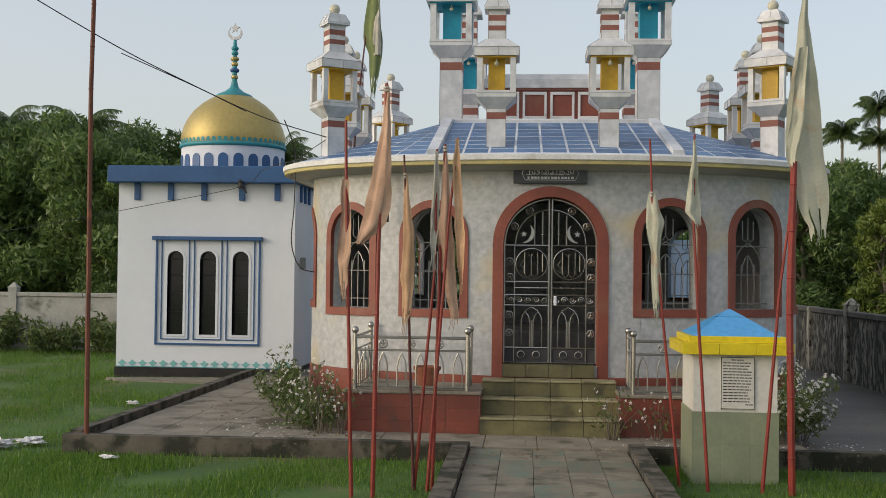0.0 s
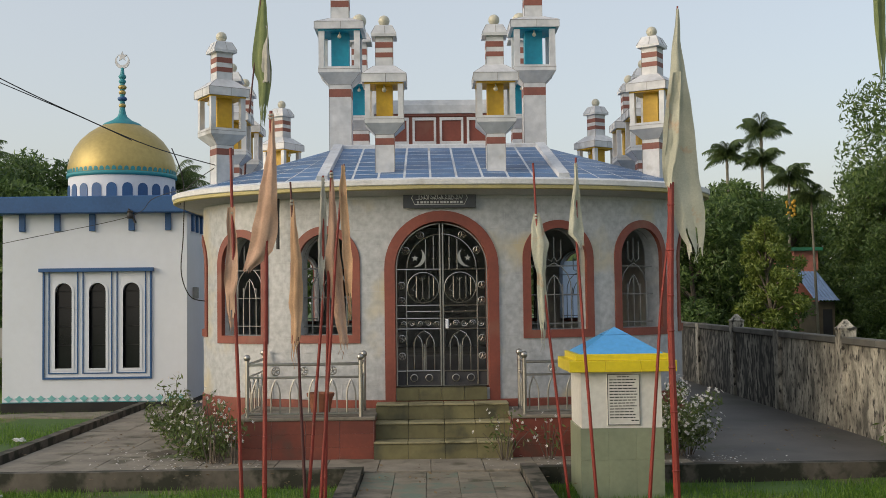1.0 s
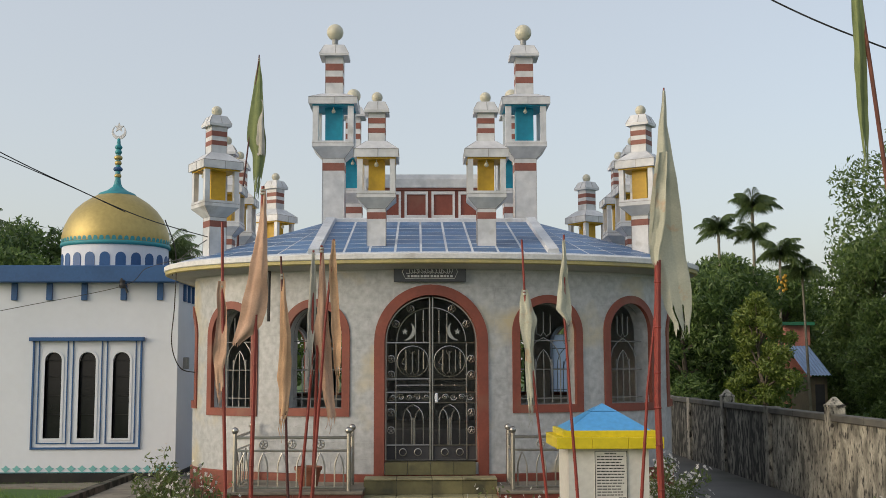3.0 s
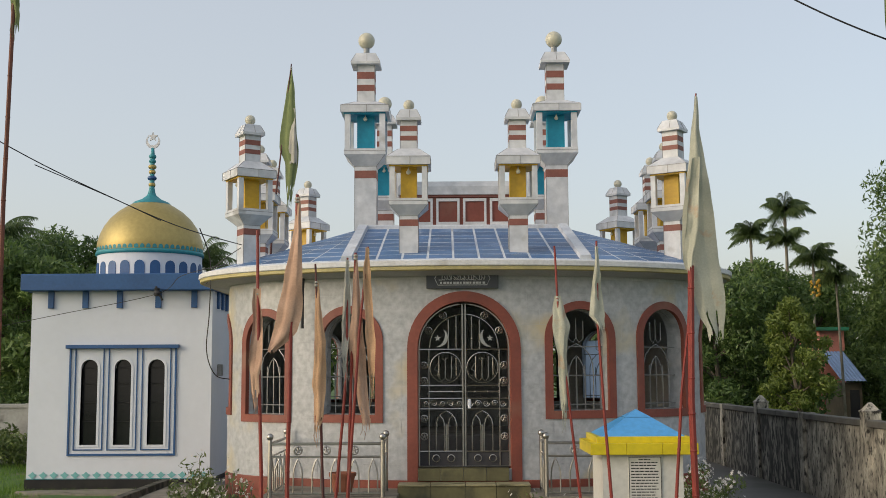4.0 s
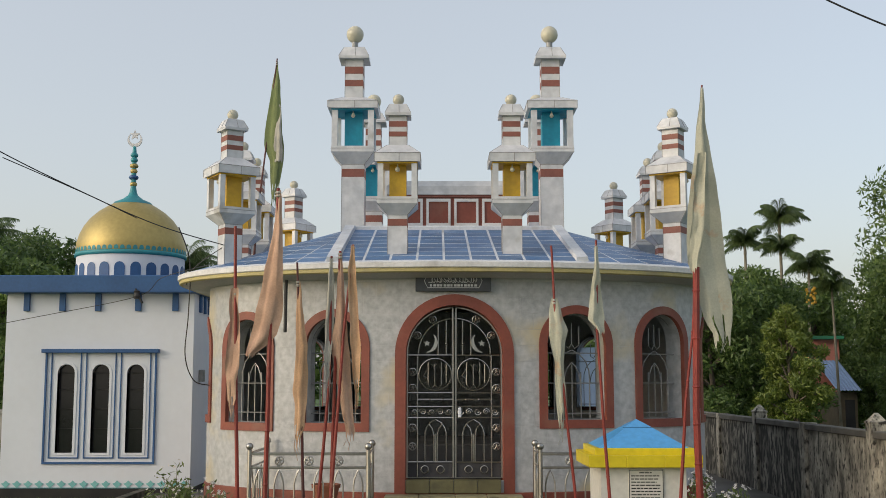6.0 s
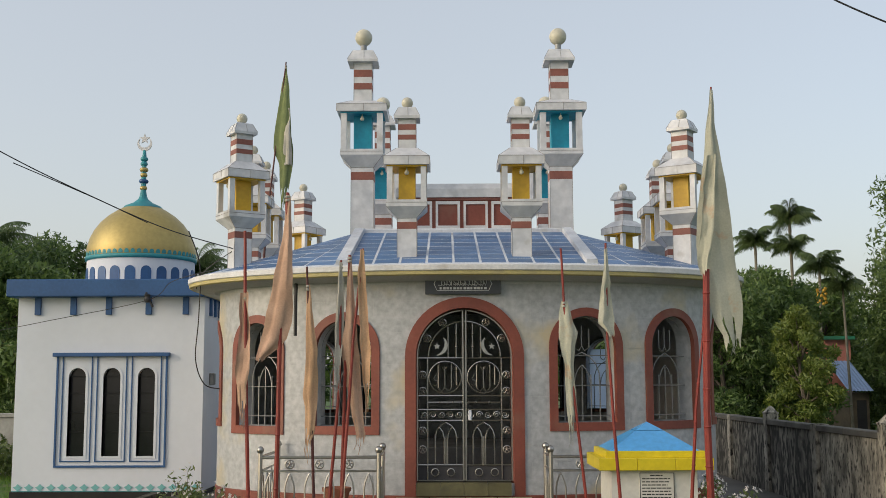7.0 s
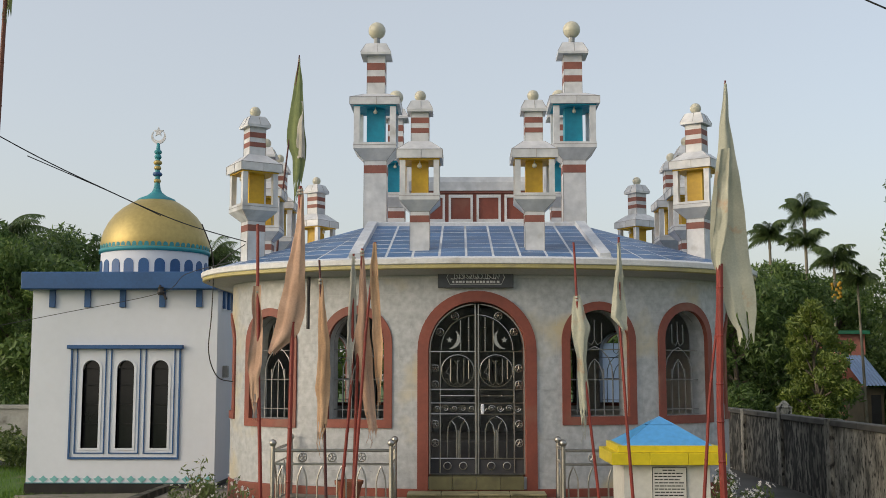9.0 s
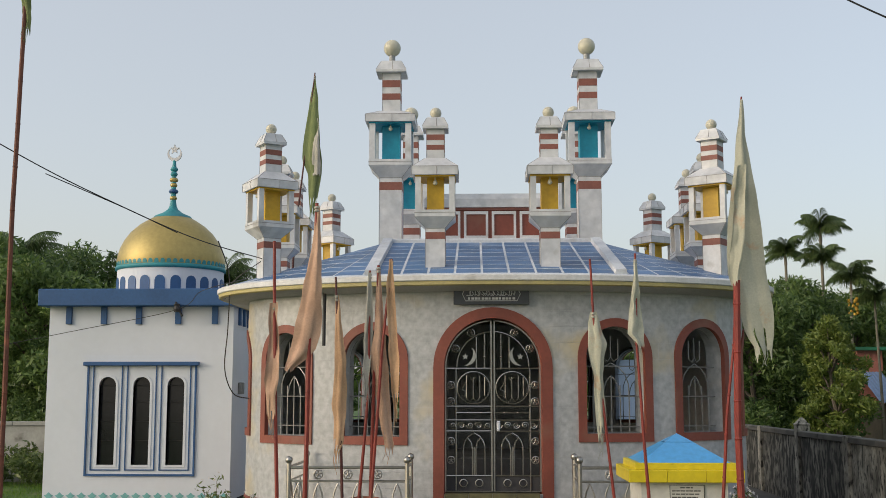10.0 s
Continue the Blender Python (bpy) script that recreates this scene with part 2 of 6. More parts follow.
M["cable"] = surf("black_cable", (0.018, 0.018, 0.02), (0.025, 0.025, 0.027), 0.3, 0.6, 0.0)
M["litter"] = surf("crumpled_white_plastic", (0.68, 0.68, 0.68), (0.55, 0.55, 0.56), 0.1, 0.5, 0.2, 30)
M["pink"] = surf("pink_house_wall", (0.78, 0.31, 0.25), (0.70, 0.27, 0.22), 0.8, 0.8, 0.1, 15)
M["tin_green"] = surf("green_tin_roof", (0.05, 0.28, 0.16), (0.05, 0.22, 0.13), 0.8, 0.5, 0.1, 15)
M["tin_blue"] = surf("pale_blue_tin", (0.30, 0.42, 0.66), (0.25, 0.36, 0.58), 0.8, 0.5, 0.1, 15)
M["shed"] = surf("weathered_shed_wall", (0.20, 0.16, 0.11), (0.13, 0.11, 0.08), 0.6, 0.9, 0.2, 15)


# ---- mesh helpers ----
def mesh_of(name, bm, material, smooth=False):
    me = bpy.data.meshes.new(name)
    bmesh.ops.recalc_face_normals(bm, faces=bm.faces)
    bm.to_mesh(me)
    bm.free()
    me.materials.append(material)
    if smooth:
        me.polygons.foreach_set("use_smooth", [True] * len(me.polygons))
    return me


def part(name, bm, material, parent, label="", m=None, smooth=False):
    """Links a bmesh, or a mesh already made, as one object under parent."""
    me = bm if isinstance(bm, bpy.types.Mesh) else mesh_of(name, bm, material, smooth)
    ob = new(name, me)
    ob.parent = parent
    if m is not None:
        ob.matrix_basis = m
    if label:
        ob["label"] = label
    return ob


def thing(name, m=None, label="", category="", group="", kind=""):
    ob = new(name)
    ob.empty_display_size = 0.1
    if m is not None:
        ob.matrix_basis = m
    return tagged(ob, label, category, group, kind)


def solid(name, bm, material, label="", category="", group="", kind="", m=None, smooth=False):
    ob = part(name, bm, material, None, "", m, smooth)
    return tagged(ob, label, category, group, kind)


def box(bm, x0, x1, y0, y1, z0, z1, bevel=0.0):
    vs = [bm.verts.new((x, y, z)) for z in (z0, z1) for y in (y0, y1) for x in (x0, x1)]
    fs = [bm.faces.new([vs[i] for i in q]) for q in ((0, 2, 3, 1), (4, 5, 7, 6), (0, 1, 5, 4), (2, 6, 7, 3), (0, 4, 6, 2), (1, 3, 7, 5))]
    if bevel:
        es = list({e for f in fs for e in f.edges})
        bmesh.ops.bevel(bm, geom=es, offset=bevel, segments=1, affect="EDGES")
    return bm


def boxed(*a, bevel=0.0):
    return box(bmesh.new(), *a, bevel=bevel)


def frusta(bm, levels, cx=0.0, cy=0.0):
    """Square tower from (z, half width) levels."""
    prev = None
    for z, h in levels:
        ring = [bm.verts.new((cx + sx * h, cy + sy * h, z)) for sx, sy in ((-1, -1), (1, -1), (1, 1), (-1, 1))]
        if prev is None:
            bm.faces.new(ring[::-1])
        else:
            for i in range(4):
                bm.faces.new((prev[i], prev[(i + 1) % 4], ring[(i + 1) % 4], ring[i]))
        prev = ring
    bm.faces.new(prev)
    return bm


def lathe(bm, prof, seg=32, cx=0.0, cy=0.0):
    """Turns (r, z) pairs about the vertical."""
    prev = None
    for r, z in prof:
        ring = [bm.verts.new((cx + r * math.cos(2 * math.pi * i / seg), cy + r * math.sin(2 * math.pi * i / seg), z)) for i in range(seg)] if r > 1e-5 else [bm.verts.new((cx, cy, z))]
        if prev is not None:
            for i in range(seg):
                a, b = prev[i % len(prev)], prev[(i + 1) % len(prev)]
                c, d = ring[(i + 1) % len(ring)], ring[i % len(ring)]
                face = [a, b, c, d]
                face = [v for k, v in enumerate(face) if v not in face[:k]]
                if len(face) > 2:
                    bm.faces.new(face)
        prev = ring
    return bm


def tube(bm, pts, r, seg=6, close=False, r_end=None):
    """A round bar along points."""
    pts = [Vector(p) for p in pts]
    n = len(pts)
    rings = []
    for i, p in enumerate(pts):
        a = pts[i - 1] if (i or close) else p
        b = pts[(i + 1) % n] if (i < n - 1 or close) else p
        d = (b - a).normalized()
        u = d.cross(Vector((0, 1, 0.013)))
        if u.length < 0.1:
            u = d.cross(Vector((1, 0, 0)))
        u.normalize()
        w = d.cross(u)
        rr = r if r_end is None else r + (r_end - r) * i / (n - 1)
        rings.append([bm.verts.new(p + (u * math.cos(2 * math.pi * k / seg) + w * math.sin(2 * math.pi * k / seg)) * rr) for k in range(seg)])
    for i in range(n if close else n - 1):
        a, b = rings[i], rings[(i + 1) % n]
        for k in range(seg):
            bm.faces.new((a[k], a[(k + 1) % seg], b[(k + 1) % seg], b[k]))
    if not close:
        bm.faces.new(rings[0][::-1])
        bm.faces.new(rings[-1])
    return bm


def ball(bm, c, r, seg=16):
    return lathe(bm, [(r * math.sin(math.pi * i / 10), c[2] - r * math.cos(math.pi * i / 10)) for i in range(11)], seg, c[0], c[1])


def arc(cx, cz, r, a0, a1, n=12, y=0.0):
    return [(cx + r * math.cos(radians(a0 + (a1 - a0) * i / n)), y, cz + r * math.sin(radians(a0 + (a1 - a0) * i / n))) for i in range(n + 1)]


def extruded(bm, outline, y0, y1):
    """A flat outline of (x, z) pairs given depth from y0 to y1."""
    a = [bm.verts.new((x, y0, z)) for x, z in outline]
    b = [bm.verts.new((x, y1, z)) for x, z in outline]
    n = len(outline)
    for i in range(n):
        bm.faces.new((a[i], a[(i + 1) % n], b[(i + 1) % n], b[i]))
    bm.faces.new(a)
    bm.faces.new(b[::-1])
    return bm


def quads(name, verts, faces, material):
    me = bpy.data.meshes.new(name)
    me.from_pydata([tuple(v) for v in verts], [], faces)
    me.materials.append(material)
    return me


# ---- ground ----
GRASS_Z, PATIO_Z = -0.10, 0.05
bm = bmesh.new()
N = 60
gx = [-400, -120, -60, -35] + [-24 + 48 * i / N for i in range(N + 1)] + [35, 60, 120, 400]
gy = [-60, -30] + [-16 + 40 * i / N for i in range(N + 1)] + [35, 60, 120, 500]
grid = [[bm.verts.new((x, y, GRASS_Z + (0.05 * (noise.noise((x * 0.5, y * 0.5, 0)) - 0.2) if abs(x) < 24 and -16 < y < 24 else 0) - (0.12 if -4.5 < x < 5.0 and -1.2 < y < 11.5 else 0))) for x in gx] for y in gy]
for j in range(len(gy) - 1):
    for i in range(len(gx) - 1):
        bm.faces.new((grid[j][i], grid[j][i + 1], grid[j + 1][i + 1], grid[j + 1][i]))
ground = solid("ground", bm, M["ground"], "uneven green grassy ground with worn earth", "ground", kind="structure", smooth=True)

# paved court round the shrine, with slabs laid on it
court = solid("pavement", boxed(-5.30, 5.7, -2.0, 12.0, -0.25, PATIO_Z - 0.03), M["wet"], "dark damp concrete court round the shrine", "pavement", kind="structure")
path_bed = solid("path", boxed(-0.9, 0.84, -13.5, -2.0, -0.25, 0.0), M["concrete"], "garden path with worn square tiles", "path", kind="structure")


def kerb(x0, x1, y0, y1, top=0.10):
    bm = bmesh.new()
    nx, ny = max(1, int(abs(x1 - x0) / 0.4)), max(1, int(abs(y1 - y0) / 0.4))
    box(bm, x0, x1, y0, y1, -0.25, top)
    bmesh.ops.subdivide_edges(bm, edges=[e for e in bm.edges if e.calc_length() > 0.6], cuts=max(nx, ny), use_grid_fill=True)
    for v in bm.verts:
        w = 0.012 * noise.noise(v.co * 2.3)
        v.co += Vector((w, 0.012 * noise.noise(v.co * 2.3 + Vector((5, 0, 0))), 0.5 * w if v.co.z > 0 else 0))
    return solid("kerb", bm, M["concrete"], "low mossy concrete kerb beside the paving", "kerb", "kerbs of the garden", "structure")


kerb(-5.44, -5.30, -2.0, 6.2, 0.13)
kerb(-5.47, -1.08, -2.15, -2.0, 0.10)
kerb(-1.08, -0.90, -13.5, -2.0, 0.10)
kerb(0.84, 1.02, -13.5, -1.9, 0.10)
kerb(1.02, 5.7, -2.05, -1.9, 0.08)

# ---- the shrine ----
A, B, SIDE = 3.46, 1.9, 5.3           # bow half width, bow depth, y where the rear bow begins
XC = 0.05                              # the drum stands a little off the axis of the path


def outline_points(off=0.0, n=60):
    """Plan of the drum, from the front's middle round to the right, back and left."""
    pts = []
    for i in range(n):
        t = math.pi / 2 * i / n
        pts.append((A * math.sin(t), B - B * math.cos(t)))
    for i in range(20):
        pts.append((A, B + (SIDE - B) * i / 20))
    for i in range(2 * n):
        t = math.pi / 2 + math.pi * i / (2 * n)
        pts.append((A * math.sin(t), SIDE - B * math.cos(t)))
    for i in range(20):
        pts.append((-A, SIDE - (SIDE - B) * i / 20))
    for i in range(n):
        t = -math.pi / 2 + math.pi / 2 * i / n
        pts.append((A * math.sin(t), B - B * math.cos(t)))
    return [Vector((x, y, 0)) for x, y in pts]


PLAN = outline_points()
CUM = [0.0]
for i in range(len(PLAN)):
    CUM.append(CUM[-1] + (PLAN[(i + 1) % len(PLAN)] - PLAN[i]).length)
ROUND = CUM[-1]


def on_plan(s, off=0.0):
    """The place at arc length s (0: front middle, growing to the right), off metres outward; and the outward way."""
    s = s % ROUND
    i = max(0, min(len(PLAN) - 1, int(np.searchsorted(CUM, s, "right")) - 1))
    a, b = PLAN[i], PLAN[(i + 1) % len(PLAN)]
    f = (s - CUM[i]) / max(1e-6, CUM[i + 1] - CUM[i])
    p = a.lerp(b, f)

    def way(k):
        d = PLAN[(k + 1) % len(PLAN)] - PLAN[k - 1]
        return Vector((d.y, -d.x, 0)).normalized()
    nrm = way(i).lerp(way((i + 1) % len(PLAN)), f).normalized()
    return p + nrm * off + Vector((XC, 0, 0)), nrm


def s_at(x):
    """Arc length on the front bow at x."""
    x -= XC
    best = min(range(60), key=lambda i: abs(PLAN[i].x - abs(x)))
    lo = max(0, best - 1)
    for k in range(lo, lo + 2):
        if PLAN[k].x <= abs(x) <= PLAN[k + 1].x:
            f = (abs(x) - PLAN[k].x) / (PLAN[k + 1].x - PLAN[k].x)
            return math.copysign(CUM[k] + f * (CUM[k + 1] - CUM[k]), x)
    return math.copysign(CUM[best], x)


SILL, WALL_TOP, PLINTH = 0.80, 3.30, 0.645
# openings: centre s, half width, bottom, spring height, ring width
OPEN = [(s_at(0.015), 0.605, SILL, 2.345, 0.135)]
for x, half_w, low_z, spring in ((-2.70, 0.37, 1.475, 2.44), (-1.51, 0.375, 1.485, 2.435), (1.555, 0.39, 1.525, 2.465), (2.755, 0.385, 1.525, 2.49)):
    OPEN.append((s_at(x), half_w, low_z, spring, 0.105))
for s_mid in (-4.17, 4.17):
    OPEN.append((s_mid, 0.365, 1.55, 2.44, 0.10))
for x in (-2.68, -1.47, 1.51, 2.68):
    OPEN.append((ROUND / 2 - s_at(x + XC), 0.365, 1.55, 2.44, 0.10))


def inside_opening(s, z, grow):
    for c, h, z0, zs, ring in OPEN:
        d = (s - c + ROUND / 2) % ROUND - ROUND / 2
        g = grow * ring
        low = z0 - g if z0 > 1 else z0 - 0.02
        if abs(d) < h + g and low < z and (z < zs or math.hypot(d, z - zs) < h + g):
            return True
    return False


shrine = thing("shrine", None, "white-tiled domeless shrine with bowed front, blue hipped roof and corner minarets", "shrine")

# wall shell
bm = bmesh.new()
SN, ZN = int(ROUND / 0.045), int((WALL_TOP - 0.0) / 0.045)
outer, inner = {}, {}
for layer, off in ((outer, 0.0), (inner, -0.20)):
    for i in range(SN):
        p, nn = on_plan(ROUND * i / SN, off)
        for j in range(ZN + 1):
            layer[i, j] = bm.verts.new((p.x, p.y, WALL_TOP * j / ZN))
for i in range(SN):
    for j in range(ZN):
        if not inside_opening(ROUND * (i + 0.5) / SN, WALL_TOP * (j + 0.5) / ZN, 0.5):
            k = (i + 1) % SN
            bm.faces.new((outer[i, j], outer[k, j], outer[k, j + 1], outer[i, j + 1]))
            bm.faces.new((inner[i, j], inner[i, j + 1], inner[k, j + 1], inner[k, j]))
loose = [v for v in bm.verts if not v.link_faces]
bmesh.ops.delete(bm, geom=loose, context="VERTS")
me = bpy.data.meshes.new("wall")
bm.to_mesh(me)
bm.free()
me.materials.append(M["grout"])
shrine_wall = part("wall", me, None, shrine, "white marbled tile wall with cream patches")


def ring_mesh(c, h, z0, zs, ring, out, depth):
    """The painted surround of an opening, following the bow, and its reveal."""
    pts_in, pts_out = [], []
    closed = z0 > 1
    low_out = z0 - ring if closed else PLINTH - 0.02
    for i in range(7):
        f = i / 6
        zb = z0 if closed else low_out
        pts_in.append((-h, zb + (zs - zb) * f))
        pts_out.append((-h - ring, low_out + (zs - low_out) * f))
    for i in range(1, 24):
        a = math.pi - math.pi * i / 24
        pts_in.append((h * math.cos(a), zs + h * math.sin(a)))
        pts_out.append(((h + ring) * math.cos(a), zs + (h + ring) * math.sin(a)))
    for i in range(7):
        f = 1 - i / 6
        pts_in.append((h, zb + (zs - zb) * f))
        pts_out.append((h + ring, low_out + (zs - low_out) * f))
    if closed:
        for i in range(1, 6):
            pts_in.append((h - 2 * h * i / 6, z0))
            pts_out.append(((h + ring) * (1 - 2 * i / 6), low_out))
    n = len(pts_in)
    bm, bj = bmesh.new(), bmesh.new()

    def put(b, d, z, off):
        p, nn = on_plan(c + d, off)
        return b.verts.new((p.x, p.y, z))
    fi = [put(bm, d, z, out) for d, z in pts_in]
    fo = [put(bm, d, z, out) for d, z in pts_out]
    bo = [put(bm, d, z, -0.01) for d, z in pts_out]
    bi = [put(bm, d, z, -0.03) for d, z in pts_in]
    ja = [put(bj, d, z, -0.03) for d, z in pts_in]
    jb = [put(bj, d, z, -depth) for d, z in pts_in]
    for i in range(n if closed else n - 1):
        k = (i + 1) % n
        bm.faces.new((fi[i], fi[k], fo[k], fo[i]))
        bm.faces.new((fo[i], fo[k], bo[k], bo[i]))
        bm.faces.new((fi[i], bi[i], bi[k], fi[k]))
        bj.faces.new((ja[i], jb[i], jb[k], ja[k]))
    return bm, bj


for c, h, z0, zs, ring in OPEN:
    a, b = ring_mesh(c, h, z0, zs, ring, 0.028, 0.26)
    part("door_surround" if z0 < 1 else "window_surround", a, M["red"], shrine, "brick-red painted arched surround")
    part("reveal", b, M["tile_white"] if z0 > 1 else M["red"], shrine)

# plinth of red blocks
bm = bmesh.new()
PN = 200
pr = [[bm.verts.new((*on_plan(ROUND * i / PN, off)[0].xy, z)) for off, z in ((0.0, 0.0), (0.022, 0.0), (0.022, PLINTH - 0.01), (0.012, PLINTH), (-0.01, PLINTH))] for i in range(PN)]
for i in range(PN):
    s_mid = (ROUND * (i + 0.5) / PN + ROUND / 2) % ROUND - ROUND / 2
    for k in range(4):
        bm.faces.new((pr[i][k], pr[(i + 1) % PN][k], pr[(i + 1) % PN][k + 1], pr[i][k + 1]))
part("plinth", bm, M["red"], shrine, "red oxide painted plinth band")

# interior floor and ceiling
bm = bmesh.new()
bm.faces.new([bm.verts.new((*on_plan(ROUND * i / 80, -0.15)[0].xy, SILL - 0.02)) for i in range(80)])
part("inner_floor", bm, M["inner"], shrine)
# a tomb platform inside, seen dimly through the gate; shade is in its colour
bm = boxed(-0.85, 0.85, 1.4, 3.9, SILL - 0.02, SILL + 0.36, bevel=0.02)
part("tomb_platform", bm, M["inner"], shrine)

# roof: ruled between the eave line and a raised rectangle
RX, RY0, RY1, RZ = 1.50, 2.15, 5.05, 4.20
EAVE_OFF, EAVE_Z = 0.42, 3.46
S_RIB = s_at(1.50)
S_SIDE = CUM[60]


def roof_at(s, t, lift=0.0):
    """t: 0 on the eave, 1 on the upper rectangle."""
    s = (s + ROUND / 2) % ROUND - ROUND / 2
    e, nn = on_plan(s, EAVE_OFF)
    half = ROUND / 2
    q = abs(s)
    if q < S_RIB:
        r = Vector((RX * q / S_RIB, RY0, 0))
    elif q < S_SIDE:
        r = Vector((RX, RY0, 0))
    elif q < half - S_SIDE:
        r = Vector((RX, RY0 + (RY1 - RY0) * (q - S_SIDE) / (half - 2 * S_SIDE), 0))
    elif q < half - S_RIB:
        r = Vector((RX, RY1, 0))
    else:
        r = Vector((RX * (half - q) / S_RIB, RY1, 0))
    r.x = math.copysign(r.x, s) + 0.6 * XC
    p = e.lerp(r, t)
    z = EAVE_Z + (RZ - EAVE_Z) * t + lift
    return Vector((p.x, p.y, z))


bm = bmesh.new()
RN = 160
rows = [[bm.verts.new(roof_at(ROUND * i / RN, t)) for t in (0, 0.25, 0.5, 0.75, 1.0)] for i in range(RN)]
for i in range(RN):
    for k in range(4):
        a, b = rows[i], rows[(i + 1) % RN]
        q = (a[k], b[k], b[k + 1], a[k + 1])
        bm.faces.new(q)
bmesh.ops.remove_doubles(bm, verts=bm.verts, dist=0.001)
roof = part("roof", bm, M["roof_white"], shrine, "shallow hipped roof of blue tiles with white joints")
part("roof_deck", boxed(-RX + 0.03, RX + 0.03, RY0, RY1, RZ - 0.12, RZ - 0.01), M["roof_white"], roof)

# eave edge: white upper lip, yellow lower lip, soffit
def band_round(levels, n=160):
    bm = bmesh.new()
    rr = [[bm.verts.new((*on_plan(ROUND * i / n, off)[0].xy, z)) for off, z in levels] for i in range(n)]
    for i in range(n):
        for k in range(len(levels) - 1):
            bm.faces.new((rr[i][k], rr[(i + 1) % n][k], rr[(i + 1) % n][k + 1], rr[i][k + 1]))
    return bm


part("eave_lip", band_round([(0.30, 3.455), (0.42, 3.462), (0.445, 3.45), (0.445, 3.39), (0.43, 3.38), (0.30, 3.38)]), M["eave_white"], shrine, "weathered white concrete eave", smooth=False)
part("eave_lip", band_round([(0.30, 3.38), (0.425, 3.379), (0.425, 3.337), (0.40, 3.325), (0.30, 3.33)]), M["eave_yellow"], shrine, "faded yellow lower edge of the eave")
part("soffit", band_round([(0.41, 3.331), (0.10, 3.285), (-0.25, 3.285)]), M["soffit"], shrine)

# roof ribs at the hips and along the upper edge
for sx in (-1, 1):
    bm = bmesh.new()
    a, b = roof_at(sx * S_RIB, 0.02, 0.03), roof_at(sx * S_RIB, 1.0, 0.03)
    for p, q in ((a, b),):
        d = (q - p).normalized()
        u = d.cross(Vector((0, 0, 1))).normalized() * 0.075
        w = u.cross(d).normalized() * 0.045
        ring0 = [bm.verts.new(p + o) for o in (-u - w, -u * 0.9 + w * 0.7, u * 0.9 + w * 0.7, u - w)]
        ring1 = [bm.verts.new(q + o) for o in (-u - w, -u * 0.9 + w * 0.7, u * 0.9 + w * 0.7, u - w)]
        for k in range(4):
            bm.faces.new((ring0[k], ring0[(k + 1) % 4], ring1[(k + 1) % 4], ring1[k]))
        bm.faces.new(ring0[::-1])
        bm.faces.new(ring1)
    part("hip_rib", bm, M["roof_white"], roof, "white mortar hip rib")
part("top_kerb", boxed(-RX - 0.02, RX + 0.08, RY0 - 0.06, RY0 + 0.06, RZ - 0.06, RZ + 0.045, bevel=0.02), M["roof_white"], roof)
for sx in (-1, 1):
    part("top_kerb", boxed(sx * RX - 0.03, sx * RX + 0.09, RY0 + 0.06, RY1, RZ - 0.06, RZ + 0.04, bevel=0.02), M["roof_white"], roof)

# clerestory on the roof
CY = 2.95
clere = part("clerestory", boxed(-0.93, 0.97, CY, 4.9, RZ - 0.1, 4.81), M["red"], shrine, "low clerestory with red panels in white frames")
part("clerestory_slab", frusta(bmesh.new(), [(0, 1.0), (0.13, 1.0), (0.22, 0.93)]), M["marble"], clere, "", Matrix.Translation((0.02, 3.9, 4.832)) @ Matrix.Diagonal((1.0, 1.02, 1, 1)))
part("slab_line", boxed(-0.95, 0.99, CY - 0.035, CY, 4.795, 4.832), M["band"], clere)
for i in range(4):
    x = -0.6175 + 0.425 * i
    fb = bmesh.new()
    for q in ((x - 0.185, x - 0.148, 4.33, 4.775), (x + 0.148, x + 0.185, 4.33, 4.775), (x - 0.148, x + 0.148, 4.73, 4.775), (x - 0.148, x + 0.148, 4.33, 4.40)):
        box(fb, q[0], q[1], CY - 0.03, CY, q[2], q[3])
    part("panel_frame", fb, M["eave_white"], clere, "white moulded panel frame")

